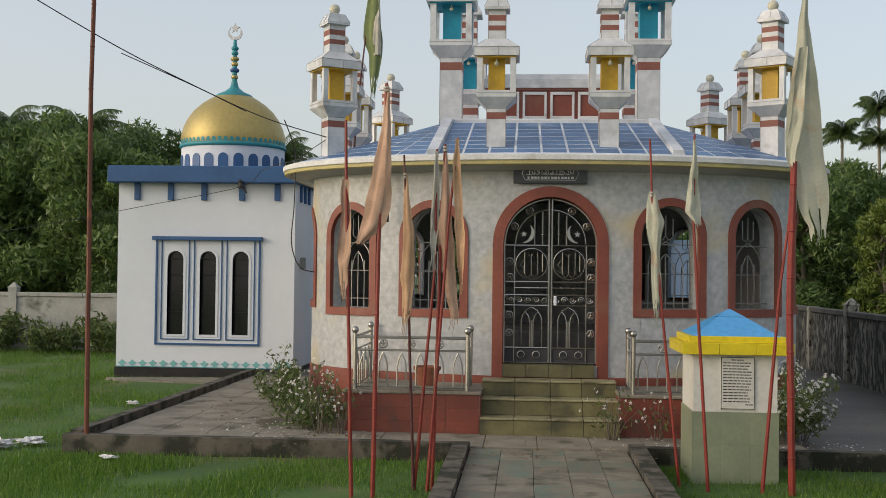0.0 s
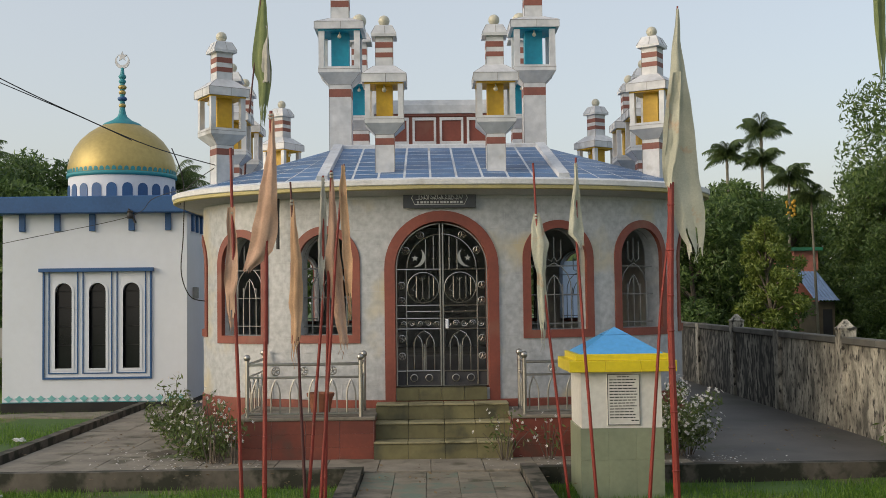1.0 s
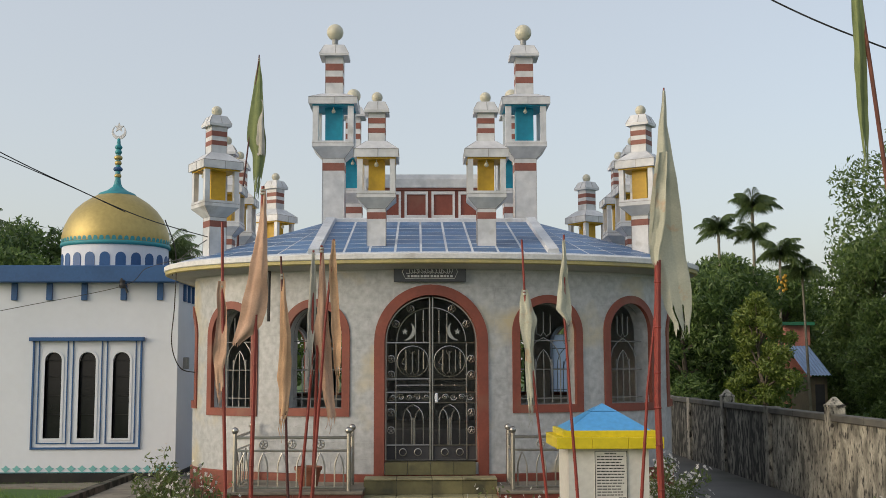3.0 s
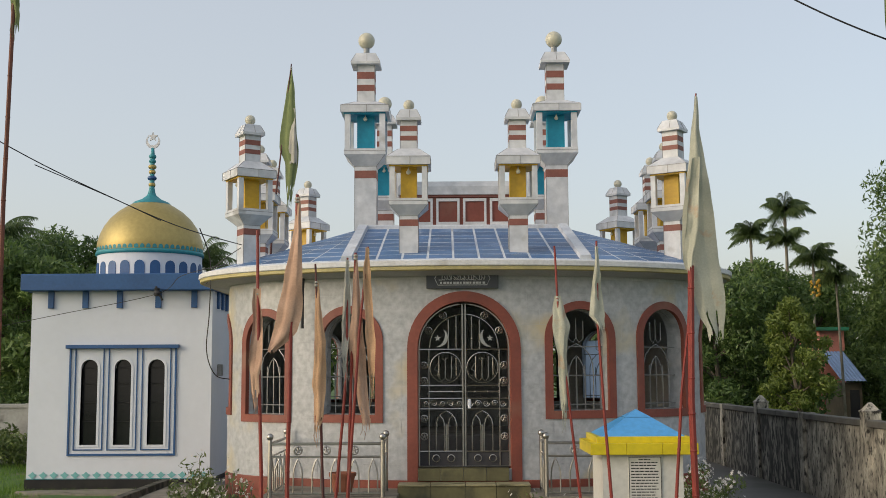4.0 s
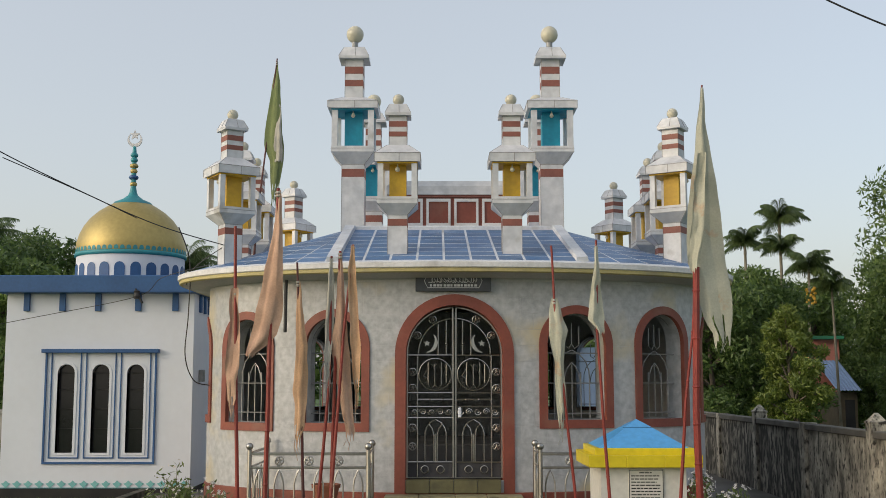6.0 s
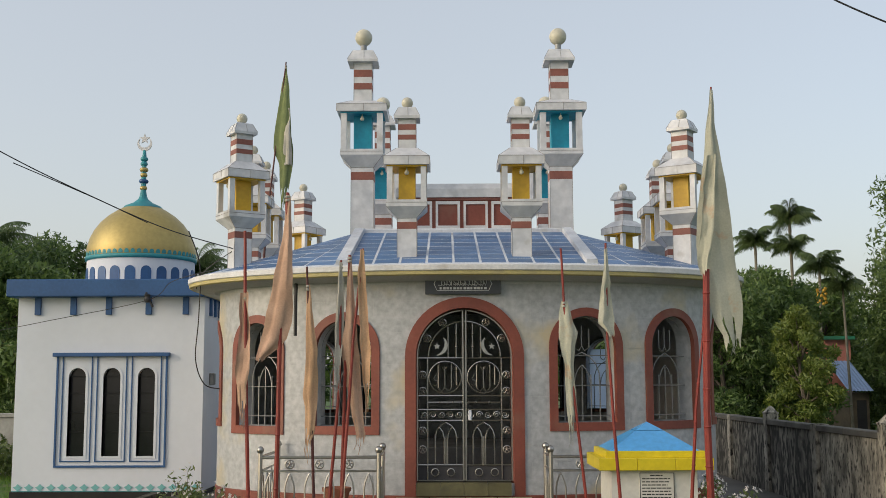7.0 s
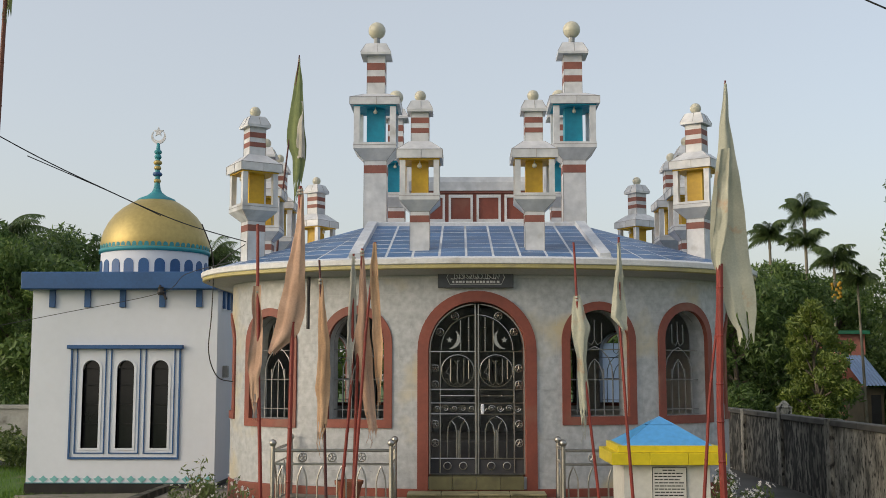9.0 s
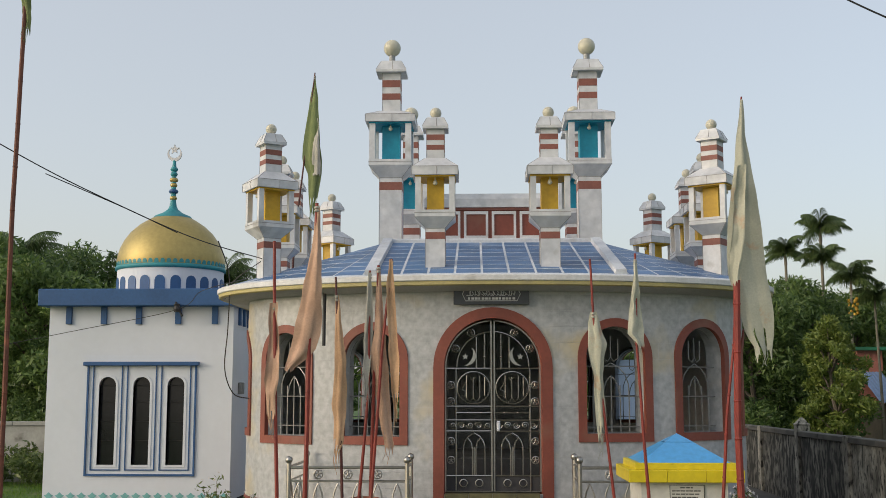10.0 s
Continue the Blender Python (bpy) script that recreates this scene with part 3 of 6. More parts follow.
# ---- minarets ----
def minaret_meshes(sh, z_top_shaft, flare, zb, zl, half_b, half_l, zr, ush, zu, cap, zc, core_mat, r_ball, foot):
    """Meshes of one minaret, in its own axes; heights are above the ground."""
    out = {}
    body = frusta(bmesh.new(), [(foot, sh), (z_top_shaft, sh), (zb - 0.05, half_b), (zb + 0.035, half_b)])
    out["shaft"] = mesh_of("shaft", body, M["marble"])
    post_h = 0.036 * half_b / 0.26
    pm = frusta(bmesh.new(), [(zb + 0.035, post_h), (zl, post_h)])
    out["post"] = mesh_of("post", pm, M["marble"])
    out["core"] = mesh_of("core", frusta(bmesh.new(), [(zb + 0.035, half_b * 0.42), (zl, half_b * 0.42)]), core_mat)
    hood = frusta(bmesh.new(), [(zl, half_l), (zl + 0.11, half_l), (zr, ush * 1.25), (zr + 0.01, ush * 1.05)])
    out["hood"] = mesh_of("hood", hood, M["marble"])
    out["lantern_ceiling"] = mesh_of("lantern_ceiling", boxed(-half_b, half_b, -half_b, half_b, zl - 0.02, zl), core_mat)
    up = frusta(bmesh.new(), [(zr, ush), (zu, ush)])
    out["upper_shaft"] = mesh_of("upper_shaft", up, M["marble"])
    out["cap"] = mesh_of("cap", frusta(bmesh.new(), [(zu - 0.01, cap * 0.99), (zu + 0.025, cap), (zc - 0.01, cap * 0.68), (zc, cap * 0.62)]), M["marble"])
    neck = 0.10 if r_ball > 0.1 else 0.0
    out["neck"] = mesh_of("neck", lathe(bmesh.new(), [(0.0, zc), (r_ball * 0.5, zc), (r_ball * 0.36, zc + 0.02), (r_ball * 0.36, zc + neck + 0.03), (0.0, zc + neck + 0.04)], 12), M["iron"])
    g = lathe(bmesh.new(), [(0.0, zc + neck + 0.005)] + [(r_ball * math.sin(a), zc + neck + r_ball * 1.02 - r_ball * math.cos(a)) for a in [math.pi * k / 12 for k in range(1, 13)]], 20)
    out["globe"] = mesh_of("globe", g, M["globe"], True)

    def belt(w, z0, z1):
        return mesh_of("red_band", frusta(bmesh.new(), [(z0, w + 0.004), (z1, w + 0.004)]), M["band"])
    u = zu - zr
    out["belts"] = [belt(sh, z_top_shaft - 0.14 * (sh / 0.125), z_top_shaft - 0.05 * (sh / 0.125)), belt(ush, zr + 0.30 * u, zr + 0.46 * u), belt(ush, zr + 0.62 * u, zr + 0.80 * u)]
    out["bulb"] = mesh_of("bulb", ball(lathe(bmesh.new(), [(0.0, zl), (0.008, zl), (0.008, zl - 0.05), (0.022, zl - 0.06), (0.0, zl - 0.065)], 8), (0, 0, zl - 0.09), 0.03, 10), M["globe"], True)
    sb = bmesh.new()
    for q in range(4):
        rot = Matrix.Rotation(math.pi / 2 * q, 3, "Z")
        e = 0.002
        lines = [[(half_l + e, -half_l - e, zl), (half_l + e, -half_l - e, zl + 0.11)], [(half_l, -half_l, zl + 0.11), (ush * 1.25, -ush * 1.25, zr)],
                 [(-half_l, -half_l - e, zl + 0.11), (half_l, -half_l - e, zl + 0.11)], [(half_l * 0.08, -half_l - e, zl), (half_l * 0.08, -half_l - e, zl + 0.11)],
                 [(cap, -cap - e, zu + 0.025), (cap * 0.68, -cap * 0.68, zc - 0.01)], [(cap * 0.1, -cap - e, zu + 0.025), (cap * 0.07, -cap * 0.68 - e, zc - 0.01)],
                 [(-half_b, -half_b - e, zb + 0.0), (half_b, -half_b - e, zb + 0.0)], [(sh + e, -sh - e, foot), (sh + e, -sh - e, z_top_shaft)], [(half_b, -half_b, zb - 0.05), (sh, -sh, z_top_shaft)],
                 [(-sh, -sh - e, z_top_shaft), (sh, -sh - e, z_top_shaft)], [(ush + e, -ush - e, zr), (ush + e, -ush - e, zu)]]
        for ln in lines:
            tube(sb, [rot @ Vector(v) for v in ln], 0.0032, 3)
    out["seam"] = mesh_of("seam", sb, M["seam"])
    out["post_at"] = half_b - post_h * 1.15
    out["bulb_at"] = half_b * 0.70
    return out


def minaret(k, x, y, turn, label, dz=0.0, s=1.0):
    m = Matrix.Translation((x, y, dz)) @ pose(0, 0, 0, 0, 0, turn)
    base = part("minaret", k["shaft"], None, shrine, label, m)
    for sx in (-1, 1):
        for sy in (-1, 1):
            part("post", k["post"], None, base, "", Matrix.Translation((sx * k["post_at"], sy * k["post_at"], 0)))
    for n in ("core", "lantern_ceiling", "hood", "upper_shaft", "cap", "neck", "globe", "seam"):
        part(n, k[n], None, base)
    [c for c in base.children if c.name.startswith("seam")][0]["kind"] = "stuff"
    part("bulb", k["bulb"], None, base, "", Matrix.Translation((0, -k["bulb_at"], 0)))
    for b in k["belts"]:
        part("red_band", b, None, base)
    return base


small = minaret_meshes(0.122, 4.10, 0, 4.285, 4.765, 0.255, 0.290, 5.00, 0.112, 5.40, 0.165, 5.55, M["yellow_core"], 0.075, 3.30)
tall = minaret_meshes(0.165, 5.18, 0, 5.395, 5.99, 0.315, 0.365, 6.19, 0.133, 6.79, 0.225, 6.97, M["teal_core"], 0.130, 4.10)
LAB_S = "grey-white marble minaret with yellow lantern and cream globe"
LAB_T = "taller grey-white marble minaret with teal lantern and cream globe"
for x, y, turn, dz in ((-0.705, 0.22, 0, 0.0), (0.752, 0.22, 0, 0.0), (-3.005, 1.05, -58, 0.0), (3.015, 1.05, 58, 0.02), (-3.185, 2.95, 0, -0.04), (3.25, 2.95, 0, -0.04),
                       (-3.185, 4.20, 0, -0.04), (3.25, 4.20, 0, -0.04), (-2.83, 6.15, 58, -0.07), (2.985, 6.15, -58, -0.09)):
    minaret(small, x, y, turn, LAB_S, dz)
for x, y, dz in ((-1.45, 2.45, 0.0), (1.48, 2.45, 0.0), (-1.36, 5.75, -0.20), (1.56, 5.75, -0.20)):
    minaret(tall, x, y, 0, LAB_T, dz)

# ---- gate ----
gate = thing("gate", Matrix.Translation((0.015, 0, 0)) @ Matrix.Diagonal((1.025, 1, 1, 1)), "closed double-leaf stainless steel grille gate with crescents and lattice", "gate")
GY = 0.13
H = 0.575
for sx in (-1, 1):
    leaf = part("leaf", tube(bmesh.new(), [(sx * 0.015, GY, SILL + 0.02)] + [(sx * H, GY, SILL + 0.02), (sx * H, GY, 2.35)] + arc(0, 2.35, H, 0 if sx > 0 else 180, 88 if sx > 0 else 92, 14, GY), 0.014, 6, True), M["steel"], gate, "steel gate leaf")
    bars = [[(sx * 0.02, GY, z), (sx * H, GY, z)] for z in (2.33, 1.86, 1.69, 1.555, 1.01)]
    bars += [[(sx * 0.45, GY, SILL + 0.03), (sx * 0.45, GY, 2.33)], [(sx * 0.02, GY, 1.78), (sx * 0.45, GY, 1.78)]]
    bars += [arc(0, 2.35, 0.44, 0 if sx > 0 else 180, 90, 12, GY)]
    for x, top in ((0.10, 2.76), (0.20, 2.72)):
        bars.append([(sx * x, GY, 2.33), (sx * x, GY, top)])
    for z in (2.47, 2.63):
        part("bead", ball(bmesh.new(), (sx * 0.10, GY - 0.004, z), 0.014, 8), M["steel"], leaf, smooth=True)
    for x in (0.14, 0.30):
        part("bead", ball(bmesh.new(), (sx * x, GY - 0.004, 1.78), 0.012, 8), M["steel"], leaf, smooth=True)
    for x in (0.10, 0.23, 0.36):
        bars.append([(sx * x, GY, 1.01), (sx * x, GY, 1.36)])
    # pointed arches
    for x0, x1, top in ((0.10, 0.36, 1.53),):
        mid = (x0 + x1) / 2
        for u, w in ((x0, 1), (x1, -1)):
            bars.append([(sx * u, GY, 1.01), (sx * u, GY, 1.36), (sx * (u + w * 0.02), GY, 1.43), (sx * (u + w * 0.06), GY, 1.49), (sx * mid, GY, top)])
        for u, w in ((x0 + 0.03, 1), (x1 - 0.03, -1)):
            bars.append([(sx * (mid - w * 0.02), GY, 1.01), (sx * (mid - w * 0.02), GY, 1.33), (sx * (mid - w * 0.04), GY, 1.42), (sx * (mid - w * 0.085), GY, 1.475)])
    for b in bars:
        part("bar", tube(bmesh.new(), b, 0.0085, 5), M["steel"], leaf)
    # large ring with flowing strokes
    part("ring", tube(bmesh.new(), arc(sx * 0.235, 2.09, 0.20, 0, 345, 23, GY), 0.0065, 5, True), M["steel"], leaf)
    st = [[(0.08, 2.0), (0.13, 1.98), (0.14, 2.04), (0.09, 2.07), (0.14, 2.15)], [(0.15, 2.24), (0.15, 1.96), (0.19, 1.91), (0.23, 1.96), (0.23, 2.22)], [(0.23, 1.96), (0.27, 1.91), (0.31, 1.96), (0.31, 2.24)], [(0.37, 2.22), (0.37, 1.99)], [(0.19, 2.22), (0.22, 2.18), (0.26, 2.22)]]
    for q in st:
        part("stroke", tube(bmesh.new(), [(sx * 0.235 + (x - 0.235), GY, z) for x, z in q], 0.006, 5), M["steel"], leaf)
    # rosettes
    for x, z in ((0.51, 2.12), (0.51, 1.92), (0.51, 1.43), (0.51, 1.20), (0.452, 2.575), (0.265, 2.775)):
        rm = tube(bmesh.new(), arc(sx * x, z, 0.045, 0, 330, 11, GY - 0.01), 0.0065, 5, True)
        for k in range(5):
            a = math.pi * 2 * k / 5 + 0.3
            tube(rm, [(sx * x, GY - 0.012, z), (sx * x + 0.036 * math.cos(a), GY - 0.012, z + 0.036 * math.sin(a))], 0.006, 4)
        part("rosette", rm, M["steel"], leaf, "round steel rosette")
    for x in (0.17, 0.36):
        part("rosette", tube(bmesh.new(), arc(sx * x, 0.92, 0.045, 0, 330, 11, GY - 0.01), 0.007, 5, True), M["steel"], leaf, "plain steel ring")
    # crescent and star
    cr = [(0.125 * math.cos(radians(a)) - 0.03, 0.125 * math.sin(radians(a))) for a in range(-78, 79, 12)]
    cr += [(0.070 * math.cos(radians(a)) - 0.02, 0.118 * math.sin(radians(a))) for a in range(72, -73, -12)]
    cr = [(x * math.cos(radians(22)) + z * math.sin(radians(22)), z * math.cos(radians(22)) - x * math.sin(radians(22))) for x, z in cr]
    crescent = extruded(bmesh.new(), [(sx * 0.30 + (x if sx < 0 else -x), z + 2.475) for x, z in cr], GY - 0.02, GY - 0.005)
    part("crescent", crescent, M["steel"], leaf, "polished steel crescent")
    sb = [(math.sin(2 * math.pi * k / 10) * (0.045 if k % 2 == 0 else 0.018), math.cos(2 * math.pi * k / 10) * (0.045 if k % 2 == 0 else 0.018)) for k in range(10)]
    part("star", extruded(bmesh.new(), [(sx * 0.335 + x, z + 2.475) for x, z in sb], GY - 0.02, GY - 0.005), M["steel"], leaf, "polished steel star")
    # lattice band
    for k in range(5):
        x = 0.07 + 0.105 * k
        part("scroll", tube(bmesh.new(), [(sx * (x + 0.045 * (1 - i / 16) * math.cos(i * 0.7)), GY - 0.01, 1.625 + 0.045 * (1 - i / 16) * math.sin(i * 0.7) * (1 if k % 2 else -1)) for i in range(15)], 0.0065, 5), M["steel"], leaf, "steel scroll")
    # sheet takes the dark of the shaded inside as its own colour
    part("kick_plate", boxed(min(sx * 0.02, sx * H), max(sx * 0.02, sx * H), GY + 0.012, GY + 0.018, SILL + 0.02, SILL + 0.20), M["dark"], leaf, "lower sheet coloured as dark as the shaded inside")
part("padlock", boxed(0.045, 0.085, GY - 0.035, GY - 0.012, 1.555, 1.68, bevel=0.008), M["paint_white"], gate, "pale hanging padlock")

# ---- window grilles ----
def grille(c, half_w, low_z, spring):
    h, z0, zs = half_w - 0.005, low_z + 0.005, spring
    p, nn = on_plan(c, -0.17)
    ang = math.degrees(math.atan2(nn.x, -nn.y))
    w = thing("window_grille", Matrix.Translation(p) @ pose(0, 0, 0, 0, 0, ang), "grey iron grille with pointed arches in an arched window", "window grille", "window grilles of the shrine")
    part("rim", tube(bmesh.new(), [(h, 0, z0), (h, 0, zs)] + arc(0, zs, h, 0, 180, 14) + [(-h, 0, z0)], 0.011, 5, True), M["iron"], w)
    bars = [[(-h, 0, z), (h, 0, z)] for z in (1.60, 1.98, 2.36)]
    for x in (-0.24, -0.12, 0.0, 0.12, 0.24):
        bars.append([(x, 0, z0), (x, 0, 1.98 if abs(x) > 0.2 else 2.12 + 0.10 * (x == 0))])
    for u, top in ((0.24, 2.40), (0.12, 2.24)):
        for sg in (-1, 1):
            bars.append([(sg * u, 0, 1.98), (sg * u * 0.97, 0, top - 0.26), (sg * u * 0.78, 0, top - 0.14), (sg * u * 0.42, 0, top - 0.05), (0, 0, top)])
    bars.append([(-0.10, 0, 2.70), (-0.10, 0, 2.46), (-0.04, 0, 2.42), (0.0, 0, 2.48), (0.0, 0, 2.74)])
    bars.append([(0.0, 0, 2.48), (0.04, 0, 2.42), (0.10, 0, 2.46), (0.10, 0, 2.70)])
    for b in bars:
        part("bar", tube(bmesh.new(), b, 0.008, 5), M["iron"], w)
    return w


for o in OPEN[1:]:
    grille(*o[:4])

# translucent sheet added so that one rear window reads bright from the front
fm = bpy.data.materials.new("pale_translucent")
fm.use_nodes = True
tr = fm.node_tree.nodes.new("ShaderNodeBsdfTranslucent")
tr.inputs["Color"].default_value = (0.75, 0.82, 0.92, 1)
fm.node_tree.links.new(tr.outputs[0], fm.node_tree.nodes["Material Output"].inputs["Surface"])
p, nn = on_plan(ROUND / 2 - s_at(2.68), -0.10)
pane = solid("added_bright_pane", boxed(-0.30, 0.36, -0.004, 0.004, 1.56, 2.62), fm, "added pale translucent pane standing in for brightness in a rear window", "window pane", m=Matrix.Translation(p) @ pose(0, 0, 0, 0, 0, math.degrees(math.atan2(nn.x, -nn.y))))

# name plate over the gate: flourished line above and a small line below, unreadable
plate = thing("name_plate", Matrix.Translation((0, -0.06, 3.125)), "dark slate name plate with a pale ornamental cartouche", "sign")
part("board", boxed(-0.47, 0.47, -0.02, 0.02, -0.01, 0.235, bevel=0.004), M["plate"], plate)
co = [(-0.36, 0.12), (-0.32, 0.205), (0.32, 0.205), (0.36, 0.12), (0.32, 0.035), (-0.32, 0.035)]
part("cartouche", tube(bmesh.new(), [(x, -0.022, z) for x, z in co], 0.005, 4, True), M["letter"], plate)
rk = random.Random(2)
for k in range(17):
    x = -0.275 + 0.0345 * k + rk.uniform(-0.01, 0.01)
    hgt = (0.085, 0.05, 0.09, 0.06)[k % 4]
    part("stroke_bar", tube(bmesh.new(), [(x - rk.uniform(0.01, 0.045), -0.023, rk.uniform(0.10, 0.14)), (x + 0.002, -0.023, 0.10), (x + rk.uniform(0.0, 0.02), -0.023, 0.11 + 0.3 * hgt), (x + rk.uniform(-0.02, 0.012), -0.023, 0.10 + hgt)], 0.0052, 4), M["letter"], plate)
for k in range(14):
    x = -0.29 + 0.0425 * k
    part("stroke_bar", boxed(x, x + (0.034 if k % 3 else 0.025), -0.024, -0.021, 0.05, 0.078), M["letter"], plate)

# short dark pipe under the eave
solid("drain_pipe", tube(bmesh.new(), [(-2.13, 0.30, 3.30), (-2.13, 0.26, 3.1), (-2.13, 0.26, 2.62)], 0.022, 8), M["cable"], "short dark drain pipe fixed below the eave", "pipe")

# ---- porch platforms, steps and rails ----
for sx, name in ((-1, "porch"), (1, "porch")):
    x0, x1 = (0.83, 2.46)
    bm = bmesh.new()
    pr = thing("porch_platform", None, "red-painted low porch platform with grey paved top", "platform", "porch platforms")
    a, b = sorted((sx * x0, sx * x1))
    part("base", boxed(a, b, -1.0, 0.9, 0.0, 0.505), M["grout"], pr)
    for j in range(3):
        for i in range(4):
            w = (b - a) / 4
            part("block", boxed(a + i * w + 0.002, a + (i + 1) * w - 0.002, -1.012, -0.998, 0.03 + j * 0.158, 0.186 + j * 0.158), M["red_tile"], pr)
    xs = sx * x0
    for i in range(4):
        part("block", boxed(min(xs, xs - sx * 0.012), max(xs, xs - sx * 0.012), -1.0 + 0.25 * i, -0.754 + 0.25 * i, 0.03, 0.50), M["red_tile"], pr)
    xo = sx * x1
    for i in range(6):
        part("block", boxed(min(xo, xo + sx * 0.012), max(xo, xo + sx * 0.012), -1.0 + 0.25 * i, -0.754 + 0.25 * i, 0.03, 0.50), M["red_tile"], pr)
    part("cap", boxed(a - 0.02, b + 0.02, -1.03, 0.75, 0.505, 0.545, bevel=0.008), M["pave"], pr)

    rail = thing("porch_rail", Matrix.Translation((0, 0, 0.545)) @ Matrix.Diagonal((1, 1, 1.036, 1)) @ Matrix.Translation((0, 0, -0.625)), "stainless steel porch rail with pointed loops and ball posts", "railing", "porch rails")
    RYF, RYB = -0.96, 0.10
    xa, xb = sx * 0.985, sx * 2.345
    for (x, y) in ((xa, RYF), (xb, RYF), (xa, RYB - 0.35), (xb, RYB + 0.3)):
        post = part("post", tube(bmesh.new(), [(x, y, 0.625), (x, y, 1.28)], 0.026, 8), M["steel"], rail)
        part("ball", ball(bmesh.new(), (x, y, 1.315), 0.042, 12), M["steel"], post, smooth=True)
    runs = [((xa, RYF), (xb, RYF), 6), ((xa, RYF), (xa, RYB - 0.35), 3), ((xb, RYF), (xb, RYB + 0.3), 4)]
    for (p, q, n) in runs:
        for z, r in ((1.235, 0.017), (1.085, 0.013), (0.665, 0.013)):
            part("bar", tube(bmesh.new(), [(p[0], p[1], z), (q[0], q[1], z)], r, 6), M["steel"], rail)
        for i in range(n):
            c = (i + 0.5) / n
            hw = 0.24 / n
            pts = []
            for u, z in ((-hw, 0.665), (-hw, 0.90), (-hw * 0.8, 0.96), (-hw * 0.4, 1.02), (0, 1.06), (hw * 0.4, 1.02), (hw * 0.8, 0.96), (hw, 0.90), (hw, 0.665)):
                f = c + u
                pts.append((p[0] + (q[0] - p[0]) * f, p[1] + (q[1] - p[1]) * f, z))
            part("loop", tube(bmesh.new(), pts, 0.010, 5), M["steel"], rail)
        if n == 6:
            for f in (0.25, 0.5, 0.75):
                x = p[0] + (q[0] - p[0]) * f
                rm = tube(bmesh.new(), arc(x, 1.16, 0.05, 0, 330, 11, RYF), 0.009, 5, True)
                for k in range(5):
                    tube(rm, [(x, RYF, 1.16), (x + 0.045 * math.sin(2 * math.pi * k / 5), RYF, 1.16 + 0.045 * math.cos(2 * math.pi * k / 5))], 0.009, 4)
                part("star_ring", rm, M["steel"], rail, "ring with a small star")

steps = thing("front_steps", None, "olive-tiled entrance steps stained with moss", "steps")
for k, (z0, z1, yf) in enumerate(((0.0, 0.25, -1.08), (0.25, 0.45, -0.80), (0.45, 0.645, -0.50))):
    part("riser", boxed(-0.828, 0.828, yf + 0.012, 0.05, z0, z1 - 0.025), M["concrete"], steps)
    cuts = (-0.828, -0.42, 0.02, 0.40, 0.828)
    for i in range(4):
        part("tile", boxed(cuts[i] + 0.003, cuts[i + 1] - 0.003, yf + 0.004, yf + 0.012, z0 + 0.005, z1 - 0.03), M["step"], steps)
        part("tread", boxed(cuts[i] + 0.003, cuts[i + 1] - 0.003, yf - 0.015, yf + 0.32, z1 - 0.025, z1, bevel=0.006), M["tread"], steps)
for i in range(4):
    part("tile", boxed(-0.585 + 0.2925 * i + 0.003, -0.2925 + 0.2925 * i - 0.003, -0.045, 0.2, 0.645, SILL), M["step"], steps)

# flower pot on the left platform
pot = thing("flower_pot", Matrix.Translation((-1.50, -0.62, 0.545)) @ Matrix.Scale(0.84, 4), "terracotta flower pot on the porch platform", "pot")
part("bowl", lathe(bmesh.new(), [(0.0, 0.0), (0.13, 0.0), (0.185, 0.26), (0.20, 0.26), (0.205, 0.31), (0.18, 0.315), (0.165, 0.27), (0.0, 0.26)], 20), M["clay"], pot, smooth=False)
part("soil", lathe(bmesh.new(), [(0.0, 0.275), (0.165, 0.275)], 16), M["soil"], pot)

# ---- side mosque with gold dome ----
mosque = thing("domed_building", None, "small white building with blue trim and a gold dome", "building")
X0, X1, Y0, Y1 = -8.08, -4.66, 6.5, 10.4
WINX = (-6.95, -6.32, -5.69)
# front wall built in pieces round the three window openings
bm = bmesh.new()
ZA, ZB = 0.73, 2.16
edges = [X0] + [e for c in WINX for e in (c - 0.155, c + 0.155)] + [X1]
for i in range(0, 8, 2):
    part("wall", boxed(edges[i], edges[i + 1], Y0, Y0 + 0.2, 0.10, 3.60), M["paint_white"], mosque, "white painted front wall")
for c in WINX:
    part("wall", boxed(c - 0.155, c + 0.155, Y0, Y0 + 0.2, 0.10, ZA), M["paint_white"], mosque)
    top = [(c - 0.155, 3.60), (c - 0.155, ZB)] + [(c + 0.155 * math.cos(radians(a)), ZB + 0.155 * math.sin(radians(a))) for a in range(165, 0, -15)] + [(c + 0.155, ZB), (c + 0.155, 3.60)]
    part("wall", extruded(bmesh.new(), top, Y0, Y0 + 0.2), M["paint_white"], mosque)
bm.free()
for q in ((X0, X0 + 0.2, Y0 + 0.2, Y1), (X1 - 0.2, X1, Y0 + 0.2, Y1), (X0 + 0.2, X1 - 0.2, Y1 - 0.2, Y1)):
    part("wall", boxed(*q, 0.10, 3.60), M["paint_white"], mosque)
part("base", boxed(X0 - 0.02, X1 + 0.02, Y0 - 0.03, Y1 + 0.02, -0.25, 0.10), M["base_black"], mosque, "black tarred base course")
part("cornice", boxed(X0 - 0.13, X1 + 0.13, Y0 - 0.28, Y1 + 0.13, 3.60, 3.915, bevel=0.015), M["blue"], mosque, "deep blue projecting cornice")
for x in (-7.71, -7.06, -6.41, -5.68, -5.0):
    part("bracket", boxed(x - 0.055, x + 0.055, Y0 - 0.05, Y0, 3.28, 3.60, bevel=0.006), M["blue"], mosque)
